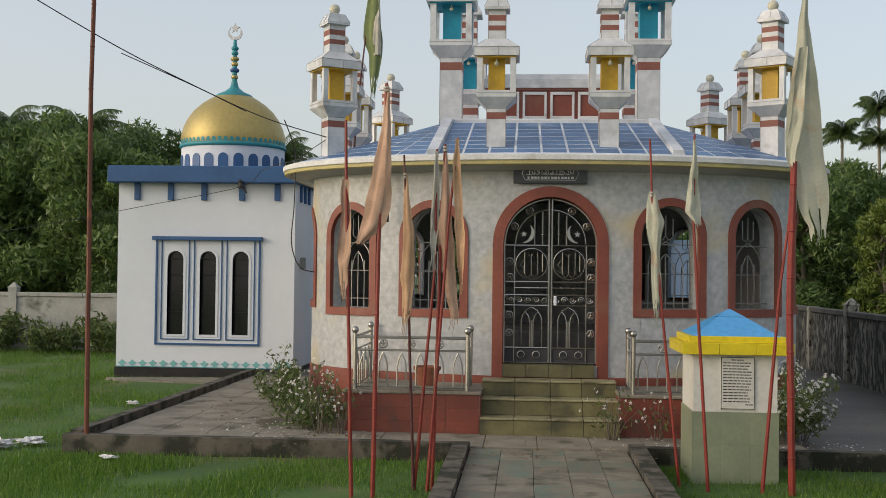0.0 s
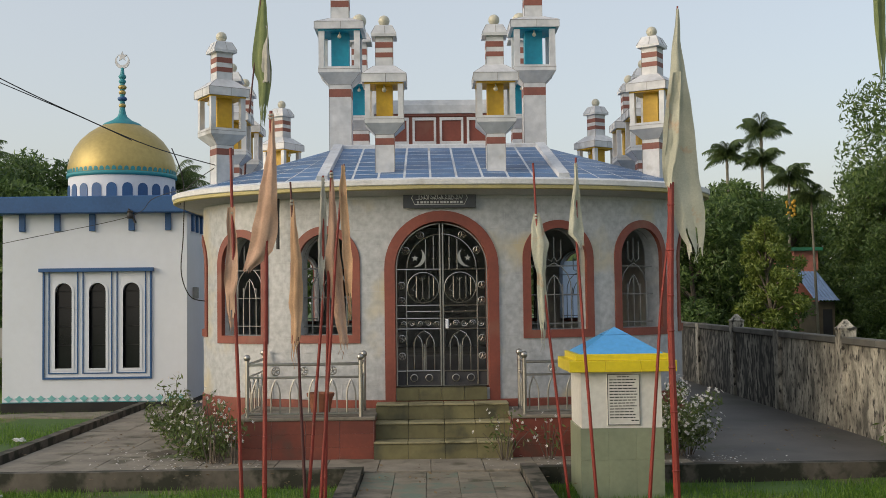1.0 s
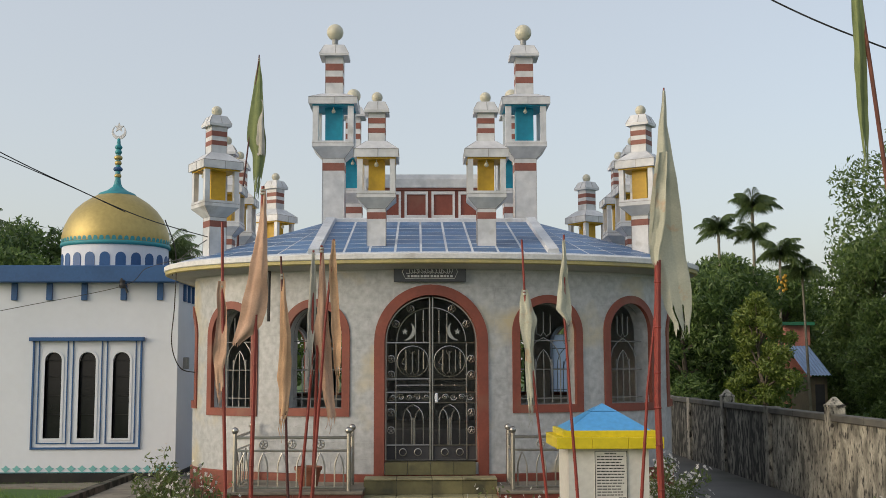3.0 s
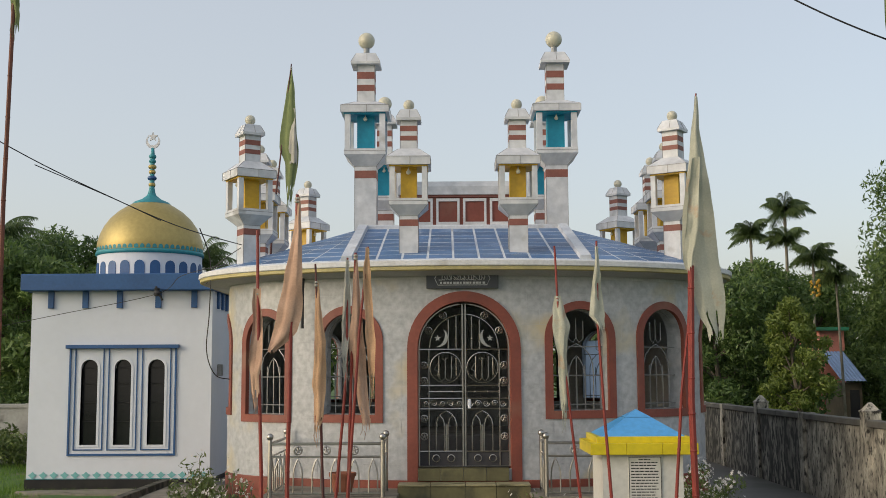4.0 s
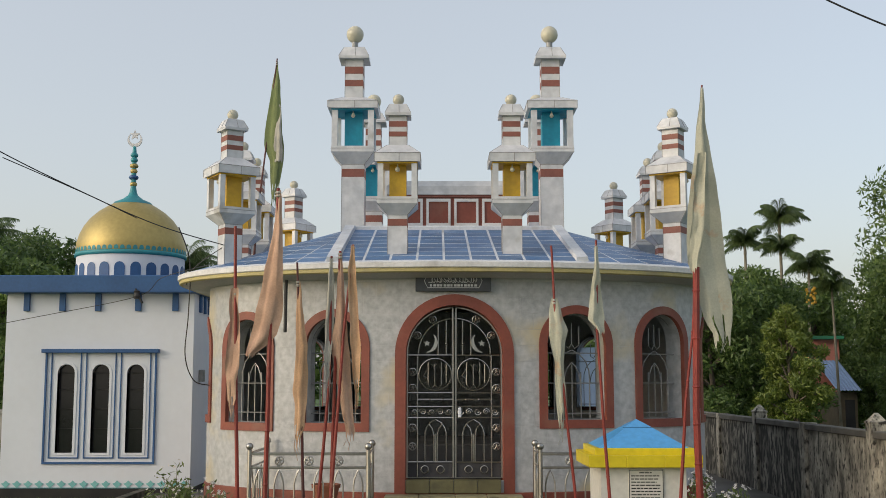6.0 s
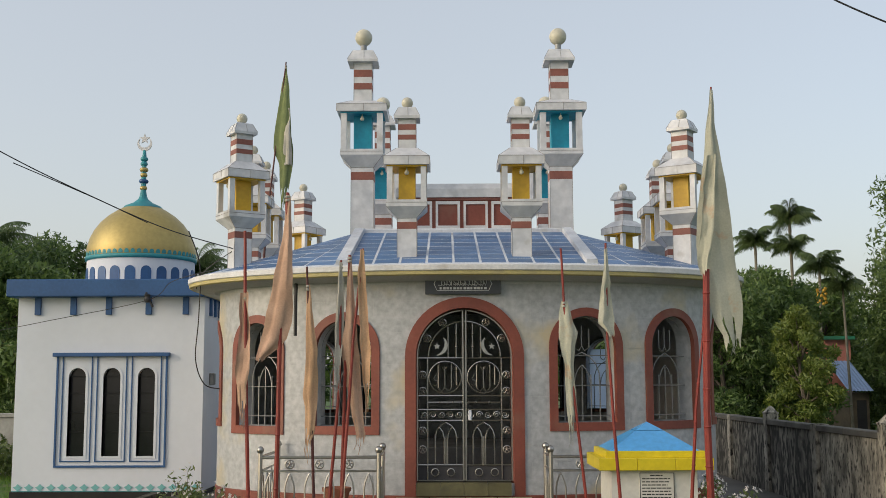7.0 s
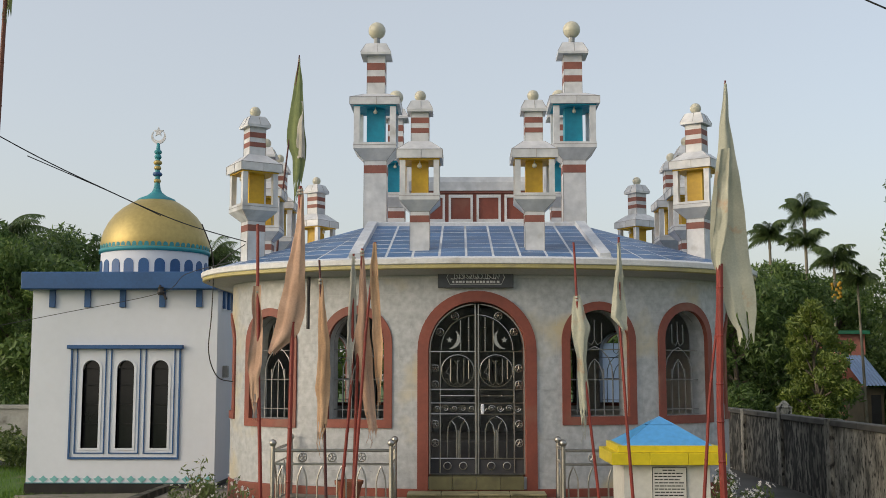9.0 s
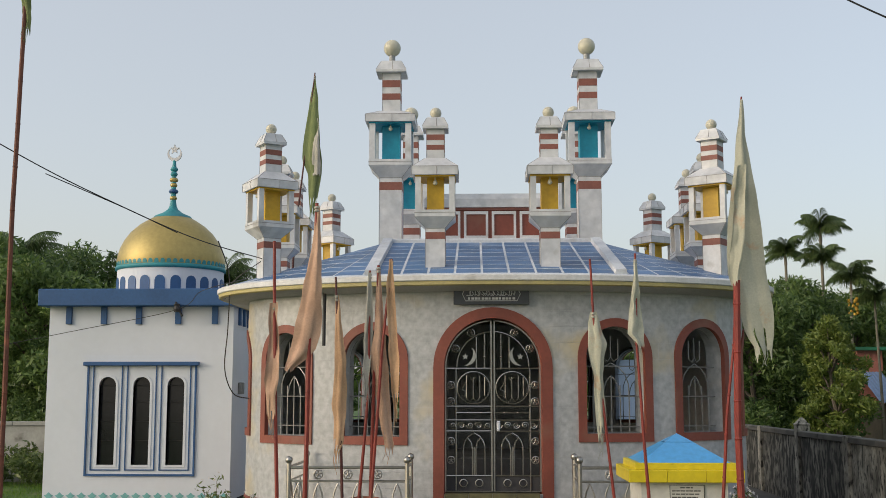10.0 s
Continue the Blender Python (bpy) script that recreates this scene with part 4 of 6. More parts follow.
for y in (6.95, 7.35, 7.75, 8.3):
    part("bracket", boxed(X1, X1 + 0.05, y - 0.06, y + 0.06, 3.28, 3.60, bevel=0.006), M["blue"], mosque)
# window surround
win = part("window", boxed(-7.385, -5.265, Y0 - 0.11, Y0, 2.52, 2.59, bevel=0.006), M["blue"], mosque, "three arched lights in a blue and white surround")
fr = bmesh.new()
for a, b, c, d in ((-7.33, -7.298, 0.53, 2.52), (-5.342, -5.31, 0.53, 2.52), (-7.298, -5.342, 0.53, 0.568)):
    box(fr, a, b, Y0 - 0.03, Y0, c, d)
part("outer_frame", fr, M["blue"], win)
for c in WINX:
    pb = bmesh.new()
    for a, b in ((c - 0.274, c - 0.256), (c + 0.256, c + 0.274)):
        box(pb, a, b, Y0 - 0.02, Y0, 0.63, 2.52)
    box(pb, c - 0.256, c + 0.256, Y0 - 0.02, Y0, 0.63, 0.65)
    part("light_frame", pb, M["blue"], win, "narrow blue frame line")
    wb = bmesh.new()
    pin = [(c - 0.155, ZA)] + [(c + 0.155 * math.cos(radians(a)), ZB + 0.155 * math.sin(radians(a))) for a in range(180, -1, -15)] + [(c + 0.155, ZA)]
    pout = [(c - 0.20, ZA - 0.04)] + [(c + 0.20 * math.cos(radians(a)), ZB + 0.20 * math.sin(radians(a))) for a in range(180, -1, -15)] + [(c + 0.20, ZA - 0.04)]
    n = len(pin)
    fi, fo = [wb.verts.new((x, Y0 - 0.012, z)) for x, z in pin], [wb.verts.new((x, Y0 - 0.012, z)) for x, z in pout]
    bi, bo = [wb.verts.new((x, Y0 + 0.12, z)) for x, z in pin], [wb.verts.new((x, Y0, z)) for x, z in pout]
    for i in range(n):
        k = (i + 1) % n
        wb.faces.new((fi[i], fi[k], fo[k], fo[i]))
        wb.faces.new((fo[i], fo[k], bo[k], bo[i]))
        wb.faces.new((fi[i], bi[i], bi[k], fi[k]))
    part("moulding", wb, M["paint_white"], win, "white arched moulding")
    part("pane", boxed(c - 0.17, c + 0.17, Y0 + 0.10, Y0 + 0.112, ZA - 0.02, ZB + 0.17), M["glass_dark"], win, "dark glass")
    for z in (1.15, 1.5, 1.85, 2.15):
        part("glazing_bar", boxed(c - 0.15, c + 0.15, Y0 + 0.085, Y0 + 0.10, z, z + 0.018), M["base_black"], win)
# turquoise diamond frieze
for i in range(17):
    x = X0 + 0.12 + i * 0.1995
    d = extruded(bmesh.new(), [(x - 0.085, 0.185), (x - 0.05, 0.155), (x, 0.11), (x + 0.05, 0.155), (x + 0.085, 0.185), (x + 0.04, 0.20), (x, 0.24), (x - 0.04, 0.20)], Y0 - 0.012, Y0)
    part("diamond", d, M["frieze"], mosque)
part("frieze_line", boxed(X0, X1, Y0 - 0.008, Y0, 0.102, 0.116), M["teal_trim"], mosque)
# dome
DX, DY, DR = -6.40, 8.5, 1.055
drum = part("drum", lathe(bmesh.new(), [(DR, 3.85), (DR, 4.47), (DR - 0.2, 4.47)], 64, DX, DY), M["paint_white"], mosque, "white drum with blue arches")
for i in range(22):
    a = 2 * math.pi * i / 22 + 0.07
    ow = [(-0.10, 3.94), (0.10, 3.94), (0.10, 4.20)] + [(0.10 * math.cos(radians(q)), 4.20 + 0.10 * math.sin(radians(q))) for q in (30, 60, 90, 120, 150)] + [(-0.10, 4.20)]
    part("arch", extruded(bmesh.new(), ow, -0.012, 0.02), M["blue"], drum, "", Matrix.Translation((DX, DY, 0)) @ pose(0, 0, 0, 0, 0, math.degrees(a)) @ Matrix.Translation((0, -DR + 0.004, 0)))
part("teal_ring", lathe(bmesh.new(), [(DR, 4.45), (DR + 0.035, 4.46), (DR + 0.04, 4.50), (DR + 0.03, 4.535), (DR - 0.05, 4.54)], 64, DX, DY), M["teal_trim"], drum, "turquoise scalloped ring", smooth=True)
for i in range(56):
    a = 2 * math.pi * i / 56
    sc = [(-0.042, 4.545), (0.042, 4.545), (0.042, 4.585)] + [(0.042 * math.cos(radians(q)), 4.585 + 0.042 * math.sin(radians(q))) for q in (45, 90, 135)] + [(-0.042, 4.585)]
    part("scallop", extruded(bmesh.new(), sc, -0.01, 0.03), M["teal_trim"], drum, "", Matrix.Translation((DX, DY, 0)) @ pose(0, 0, 0, 0, 0, math.degrees(a)) @ Matrix.Translation((0, -DR - 0.006, 0)))
prof = [(DR + 0.005, 4.53), (DR + 0.02, 4.66), (1.06, 4.75), (1.02, 4.90), (0.94, 5.07), (0.82, 5.24), (0.66, 5.39), (0.48, 5.51), (0.34, 5.585)]
part("dome", lathe(bmesh.new(), prof, 64, DX, DY), M["gold"], mosque, "gold painted dome", smooth=True)
part("dome_cap", lathe(bmesh.new(), [(0.40, 5.555), (0.36, 5.60), (0.20, 5.67), (0.10, 5.75), (0.08, 5.80)], 40, DX, DY), M["teal_trim"], mosque, "turquoise dome cap", smooth=True)
finial = part("finial", lathe(bmesh.new(), [(0.08, 5.78), (0.055, 5.92), (0.05, 6.12), (0.045, 6.62), (0.03, 6.76), (0.0, 6.78)], 16, DX, DY), M["teal_trim"], mosque, "beaded finial in blue and gold", smooth=True)
for z, r, c in ((5.98, 0.075, "gold"), (6.12, 0.10, "blue"), (6.25, 0.075, "gold"), (6.36, 0.09, "gold"), (6.48, 0.075, "teal_trim"), (6.58, 0.08, "teal_trim")):
    part("bead", lathe(bmesh.new(), [(0.03, z - 0.05), (r * 0.8, z - 0.035), (r, z), (r * 0.8, z + 0.035), (0.03, z + 0.05)], 16, DX, DY), M[c], finial, smooth=True)
cres = [(DX + 0.15 * math.cos(radians(a)), 6.90 + 0.15 * math.sin(radians(a))) for a in range(-230, 51, 14)] + [(DX + 0.115 * math.cos(radians(a)), 6.935 + 0.115 * math.sin(radians(a))) for a in range(40, -221, -14)]
part("crescent", extruded(bmesh.new(), cres, DY - 0.015, DY + 0.015), M["silver"], finial, "silver crescent and star")
star = [(DX + math.sin(2 * math.pi * k / 10) * (0.11 if k % 2 == 0 else 0.048), 7.0 + math.cos(2 * math.pi * k / 10) * (0.11 if k % 2 == 0 else 0.048)) for k in range(10)]
part("star", extruded(bmesh.new(), star, DY - 0.018, DY + 0.012), M["silver"], finial)
# meter box on the side wall
part("meter_box", boxed(X1, X1 + 0.09, 7.0, 7.16, 2.0, 2.22, bevel=0.01), M["iron"], mosque, "small grey meter box")

# insulator bracket where the wires are tied to the front
hook = tube(bmesh.new(), [(-5.66, Y0 - 0.28, 3.66), (-5.66, Y0 - 0.33, 3.60), (-5.58, Y0 - 0.36, 3.52), (-5.52, Y0 - 0.36, 3.40)], 0.022, 6)
bracket = part("wire_bracket", hook, M["cable"], mosque, "black iron wire bracket")
part("insulator", lathe(bmesh.new(), [(0.0, 3.48), (0.05, 3.48), (0.065, 3.53), (0.045, 3.58), (0.06, 3.62), (0.0, 3.64)], 12, -5.62, Y0 - 0.36), M["cable"], bracket, "dark insulator")

# ---- inscribed pedestal ----
PX0, PX1, PY = 1.385, 2.205, -3.06
ped = thing("inscription_pillar", None, "tiled pillar with blue pyramid cap, yellow rim and inscribed tablet", "pillar")
part("core", boxed(PX0 + 0.008, PX1 - 0.008, PY + 0.008, PY + 0.79, -0.25, 1.19), M["ped_white"], ped)
for i in range(3):
    for j, (z0, z1) in enumerate(((-0.2, 0.29), (0.29, 0.61))):
        w = (PX1 - PX0 + 0.03) / 3
        part("tile", boxed(PX0 - 0.015 + i * w + 0.0006, PX0 - 0.015 + (i + 1) * w - 0.0006, PY - 0.014, PY + 0.008, z0 + 0.0006, z1 - 0.0006), M["ped_green"], ped)
        part("tile", boxed(PX0 - 0.015, PX0 + 0.008, PY + 0.008 + i * 0.265, PY + 0.27 + i * 0.265, z0 + 0.0006, z1 - 0.0006), M["ped_green"], ped)
        part("tile", boxed(PX1 - 0.008, PX1 + 0.015, PY + 0.008 + i * 0.265, PY + 0.27 + i * 0.265, z0 + 0.0006, z1 - 0.0006), M["ped_green"], ped)
part("upper_face", boxed(PX0, PX1, PY, PY + 0.80, 0.612, 1.20), M["ped_white"], ped, "cream white upper tiling")
cx, cy = (PX0 + PX1) / 2 + 0.005, PY + 0.40
for k in range(3):
    w = 1.09 / 3
    part("rim_tile", boxed(cx - 0.545 + k * w + 0.001, cx - 0.545 + (k + 1) * w - 0.001, cy - 0.515, cy - 0.10, 1.185, 1.30, bevel=0.004), M["pyr_yellow"], ped, "bright yellow rim")
part("rim", boxed(cx - 0.543, cx + 0.543, cy - 0.10, cy + 0.513, 1.185, 1.30), M["pyr_yellow"], ped)
part("rim_step", boxed(cx - 0.475, cx + 0.475, cy - 0.455, cy + 0.455, 1.30, 1.365, bevel=0.004), M["pyr_yellow"], ped)
for k in range(4):
    bm = bmesh.new()
    a, b, t = 0.43, 0.0, 1.365
    f = [(-a, -a, t), (a, -a, t), (0.14, -0.14, 1.545), (-0.14, -0.14, 1.545)]
    g = [(-0.137, -0.137, 1.549), (0.137, -0.137, 1.549), (0, 0, 1.628)]
    bm.faces.new([bm.verts.new(v) for v in f])
    bm.faces.new([bm.verts.new(v) for v in g])
    part("roof_face", bm, M["pyr_blue"], ped, "sky blue tiled pyramid", Matrix.Translation((cx, cy, 0)) @ pose(0, 0, 0, 0, 0, 90 * k))
tab = part("tablet", boxed(1.645, 1.985, PY - 0.014, PY, 0.635, 1.165, bevel=0.003), M["ped_white"], ped, "white tablet with black writing lines")
fb = bmesh.new()
for q in ((1.650, 1.980, 1.152, 1.158), (1.650, 1.980, 0.642, 0.648), (1.650, 1.656, 0.648, 1.152), (1.974, 1.980, 0.648, 1.152)):
    box(fb, q[0], q[1], PY - 0.017, PY - 0.0135, q[2], q[3])
part("border", fb, M["ink"], tab)
for r in range(16):
    z = 1.125 - r * 0.0295
    x = 1.672 if r else 1.75
    end = (1.87 if r == 0 else 1.955 - 0.05 * random.random()) if r < 15 else 1.965
    if r == 15:
        x = 1.89
    while x < end:
        w = 0.02 + 0.03 * random.random()
        part("line_bar", boxed(x, min(x + w, end), PY - 0.016, PY - 0.0135, z, z + 0.010), M["ink"], tab)
        x += w + 0.006

# ---- flags on poles ----
def cloth(rows, y, seed, depth=0.026, tatter=0.10):
    """A hanging cloth from (z, left x, right x) rows, folded in depth, with a torn lower hem."""
    rnd = random.Random(seed)
    NU, NV = 14, 36
    z0, z1 = rows[0][0], rows[-1][0]
    zs = [r[0] for r in rows][::-1]
    xl = [r[1] for r in rows][::-1]
    xr = [r[2] for r in rows][::-1]
    ph = rnd.random() * 6
    hem = [tatter * rnd.random() ** 1.5 for _ in range(NU + 1)]
    verts, faces = [], []
    for j in range(NV + 1):
        v = j / NV
        for i in range(NU + 1):
            u = i / NU
            z = z0 + (z1 - z0) * v - (hem[i] * (v - 0.8) / 0.2 if v > 0.8 else 0)
            a, b = float(np.interp(z, zs, xl)), float(np.interp(z, zs, xr))
            fold = math.sin(u * 4.5 + ph + 1.2 * v + 0.9 * noise.noise((v * 3, seed, 5.0))) * 0.7 + math.sin(u * 11 + 2 * ph + 3.0 * v) * 0.18 + 0.7 * noise.noise((u * 1.6 + seed, v * 5, 1.0)) + 0.3 * noise.noise((u * 4 + seed, v * 13, 2.0))
            x = a + (b - a) * (u + 0.035 * math.sin(u * 17 + v * 3 + ph))
            jit = 0.008 * noise.noise((u * 3 + seed, v * 9, 0))
            verts.append((x + jit, y + depth * fold * (0.3 + 0.7 * min(1, (b - a) / 0.12)) * min(1, v * 5 + 0.2) + 0.02 * math.sin(v * 8 + ph), z + 0.02 * noise.noise((u * 4, v * 4, seed))))
    for j in range(NV):
        for i in range(NU):
            if tatter > 0.11 and j > NV - 5 and (i + seed) % 5 == 0 and rnd.random() < 0.75:
                continue
            k = j * (NU + 1) + i
            faces.append((k, k + 1, k + NU + 2, k + NU + 1))
    return verts, faces


def flagpole(pts, r, r_end, pole_mat, flags, label, seed):
    th = thing("flagpole", None, label, "flagpole", "flagpoles before the shrine")
    fine = []
    for i in range(len(pts) - 1):
        a, b = Vector(pts[i]), Vector(pts[i + 1])
        for k in range(6):
            p = a.lerp(b, k / 6)
            fine.append(p + Vector((0.006 * noise.noise((p.z * 1.3, seed, 0)), 0, 0)))
    fine.append(Vector(pts[-1]))
    r, r_end = 0.88 * r, 0.88 * r_end
    pole = part("pole", tube(bmesh.new(), fine, r, 8, r_end=r_end), pole_mat, th)
    # bamboo joints
    z = 0.35
    top = pts[-1][2]
    while z < top - 0.2 and r > 0.012:
        p = min(fine, key=lambda q: abs(q.z - z))
        rr = r + (r_end - r) * (z - fine[0].z) / (top - fine[0].z)
        part("joint", lathe(bmesh.new(), [(rr * 0.98, -0.012), (rr * 1.16, 0), (rr * 0.98, 0.012)], 8), pole_mat, pole, "", Matrix.Translation(p))
        z += 0.42 + 0.1 * noise.noise((z, seed, 3))
    for rows, y, m, sd, tat in flags:
        zt = rows[0][0] - 0.02
        pt_ = min(fine, key=lambda q: abs(q.z - zt))
        for dz in (0.0, -0.03):
            part("tie", lathe(bmesh.new(), [(r_end * 1.05, -0.012), (r_end * 1.7, -0.006), (r_end * 1.75, 0.006), (r_end * 1.05, 0.012)], 8), M["cloth_white"], th, "", Matrix.Translation((pt_.x, pt_.y, zt + dz)))
        v, f = cloth(rows, y, sd, tatter=tat)
        ob = part("flag", quads("flag", v, f, M[m]), None, th)
        if tat > 0.11:
            rs, low = random.Random(sd), rows[-1]
            for q in range(3):
                x, z = rs.uniform(low[1], low[2]), low[0] - 0.02
                part("loose_thread", tube(bmesh.new(), [(x, y, z + 0.05), (x + rs.uniform(-0.02, 0.02), y - 0.01, z - 0.05), (x + rs.uniform(-0.03, 0.03), y, z - rs.uniform(0.09, 0.2))], 0.0025, 3), M[m], th)
        ob.data.polygons.foreach_set("use_smooth", [True] * len(ob.data.polygons))
    return th


SAL = "thin red pole with a faded salmon flag hanging limp"
flagpole([(-5.22, -2.07, 0.05), (-5.24, -2.07, 4.0), (-5.20, -2.07, 6.9)], 0.034, 0.028, M["pole_rust"], [([(6.75, -5.22, -5.14), (6.4, -5.25, -5.13), (6.05, -5.22, -5.14)], -2.09, "cloth_green", 1, 0.15)], "tall rusty red iron pole with a small green flag", 1)
flagpole([(-1.869, -4.2, -0.12), (-1.906, -4.2, 1.12), (-1.953, -4.2, 2.7), (-1.967, -4.2, 3.36)], 0.022, 0.015, M["pole_red"], [([(2.81, -1.99, -1.92), (2.7, -2.004, -1.924), (2.5, -1.998, -1.904), (2.3, -2.012, -1.893), (2.14, -2.036, -1.892), (2.0, -2.015, -1.926), (1.83, -2.009, -1.925), (1.77, -1.984, -1.95)], -4.22, "cloth_salmon", 2, 0.12)], SAL, 2)
flagpole([(-1.675, -4.2, -0.12), (-1.66, -4.2, 1.12), (-1.643, -4.2, 2.49), (-1.593, -4.2, 3.7)], 0.026, 0.018, M["pole_red"], [([(3.68, -1.604, -1.569), (3.39, -1.619, -1.549), (3.14, -1.664, -1.539), (2.89, -1.709, -1.539), (2.69, -1.748, -1.539), (2.54, -1.778, -1.549), (2.39, -1.812, -1.593), (2.3, -1.836, -1.683), (2.24, -1.851, -1.772)], -4.23, "cloth_salmon", 3, 0.05)], "thin red pole with a large faded salmon flag", 3)
flagpole([(-1.327, -3.9, -0.12), (-1.372, -3.9, 1.08), (-1.406, -3.9, 1.99), (-1.455, -3.9, 3.07)], 0.018, 0.011, M["pole_dark"], [([(2.91, -1.453, -1.427), (2.71, -1.458, -1.402), (2.5, -1.458, -1.376), (2.3, -1.454, -1.346), (2.04, -1.464, -1.347), (1.92, -1.48, -1.352), (1.82, -1.459, -1.353), (1.59, -1.455, -1.369), (1.5, -1.45, -1.409)], -3.92, "cloth_orange", 4, 0.12)], "thin dark pole with a faded orange flag", 4)
flagpole([(-1.328, -3.88, -0.12), (-1.228, -3.88, 1.08), (-1.152, -3.88, 1.99), (-1.146, -3.88, 3.13)], 0.02, 0.012, M["pole_red"], [([(3.11, -1.16, -1.134), (2.91, -1.166, -1.12), (2.7, -1.183, -1.116), (2.5, -1.194, -1.117), (2.24, -1.195, -1.134), (2.07, -1.181, -1.15)], -3.9, "cloth_white", 5, 0.12)], "thin red pole with a narrow grey-white flag", 5)
flagpole([(-1.199, -3.93, -0.12), (-1.117, -3.93, 1.08), (-1.028, -3.93, 2.39), (-0.945, -3.93, 3.23)], 0.02, 0.012, M["pole_red"], [([(3.22, -0.964, -0.933), (3.0, -0.986, -0.919), (2.75, -0.983, -0.901), (2.49, -0.964, -0.883), (2.34, -0.965, -0.864), (2.24, -0.951, -0.865), (2.04, -0.937, -0.871), (1.9, -0.913, -0.888)], -3.95, "cloth_orange", 6, 0.2)], "thin red pole with a creased orange flag", 6)
flagpole([(-1.157, -3.86, -0.12), (-1.129, -3.86, 1.08), (-1.101, -3.86, 2.29), (-1.07, -3.86, 3.18)], 0.02, 0.014, M["pole_red"], [([(3.17, -1.084, -1.053), (2.91, -1.091, -1.034), (2.65, -1.097, -1.015), (2.4, -1.13, -0.996), (2.24, -1.131, -0.977), (2.04, -1.101, -0.968), (1.89, -1.056, -0.954), (1.69, -1.032, -0.935), (1.55, -0.997, -0.916)], -3.88, "cloth_salmon", 7, 0.12)], SAL, 7)
flagpole([(1.232, -3.2, -0.12), (1.117, -3.2, 0.98), (1.026, -3.2, 1.85), (0.945, -3.2, 2.77), (0.917, -3.2, 3.31)], 0.018, 0.012, M["pole_red"], [([(2.8, 0.911, 0.971), (2.66, 0.885, 1.011), (2.5, 0.881, 1.060), (2.36, 0.893, 1.034), (2.17, 0.936, 1.018), (1.96, 0.941, 1.033), (1.74, 0.956, 1.053), (1.59, 0.973, 1.021)], -3.22, "cloth_pale", 8, 0.16)], "thin red pole with a bleached pale flag", 8)
flagpole([(1.473, -3.45, -0.12), (1.402, -3.45, 1.0), (1.355, -3.45, 1.74), (1.317, -3.45, 2.48), (1.319, -3.45, 3.33)], 0.02, 0.012, M["pole_red"], [([(3.28, 1.304, 1.326), (3.07, 1.292, 1.340), (2.85, 1.263, 1.359), (2.69, 1.247, 1.380), (2.58, 1.232, 1.387), (2.47, 1.324, 1.388)], -3.47, "cloth_pale", 9, 0.06)], "thin red pole with a short bleached flag", 9)
flagpole([(2.228, -3.6, -0.12), (2.208, -3.6, 1.01), (2.195, -3.6, 1.73), (2.229, -3.6, 3.06)], 0.04, 0.036, M["pole_red"], [], "stout red bamboo pole, bare-topped", 10)
flagpole([(1.967, -3.52, -0.12), (2.055, -3.52, 1.0), (2.116, -3.52, 1.78), (2.199, -3.52, 2.46), (2.348, -3.52, 4.82)], 0.022, 0.01, M["pole_red"], [([(4.79, 2.329, 2.356), (4.45, 2.287, 2.362), (4.12, 2.245, 2.406), (3.85, 2.212, 2.442), (3.58, 2.184, 2.482), (3.31, 2.172, 2.506), (3.1, 2.173, 2.528), (2.99, 2.221, 2.549), (2.78, 2.264, 2.576), (2.56, 2.307, 2.570), (2.43, 2.385, 2.548)], -3.55, "cloth_pale", 11, 0.15), ([(4.13, 2.257, 2.337), (3.86, 2.223, 2.325), (3.59, 2.195, 2.302), (3.32, 2.161, 2.279), (3.13, 2.142, 2.254), (3.06, 2.161, 2.235)], -3.66, "cloth_pale", 15, 0.06)], "leaning red pole with a long bleached green flag", 11)
flagpole([(5.27, -2.7, -0.12), (5.10, -2.7, 2.3), (4.75, -2.7, 5.8), (4.69, -2.7, 6.4)], 0.034, 0.024, M["pole_rust"], [([(6.25, 4.62, 4.71), (5.8, 4.61, 4.75), (5.3, 4.63, 4.77), (4.9, 4.64, 4.77), (4.5, 4.65, 4.75), (4.25, 4.68, 4.73)], -2.72, "cloth_green", 12, 0.12)], "leaning rusty pole with a narrow olive flag", 12)
flagpole([(-3.12, 3.6, 3.62), (-3.06, 3.6, 4.72), (-2.98, 3.6, 5.4), (-2.793, 3.6, 7.17)], 0.022, 0.012, M["pole_dark"], [([(7.12, -2.808, -2.781), (6.7, -2.872, -2.735), (6.23, -2.935, -2.707), (5.95, -2.971, -2.698), (5.72, -2.97, -2.67), (5.49, -2.879, -2.67), (5.12, -2.86, -2.724), (4.89, -2.842, -2.769)], 3.58, "cloth_green", 13, 0.2), ([(6.4, -2.76, -2.72), (6.0, -2.80, -2.70), (5.72, -2.82, -2.68), (5.5, -2.80, -2.68)], 3.54, "cloth_white", 14, 0.05)], "dark pole on the shrine roof with a green and white flag", 13)

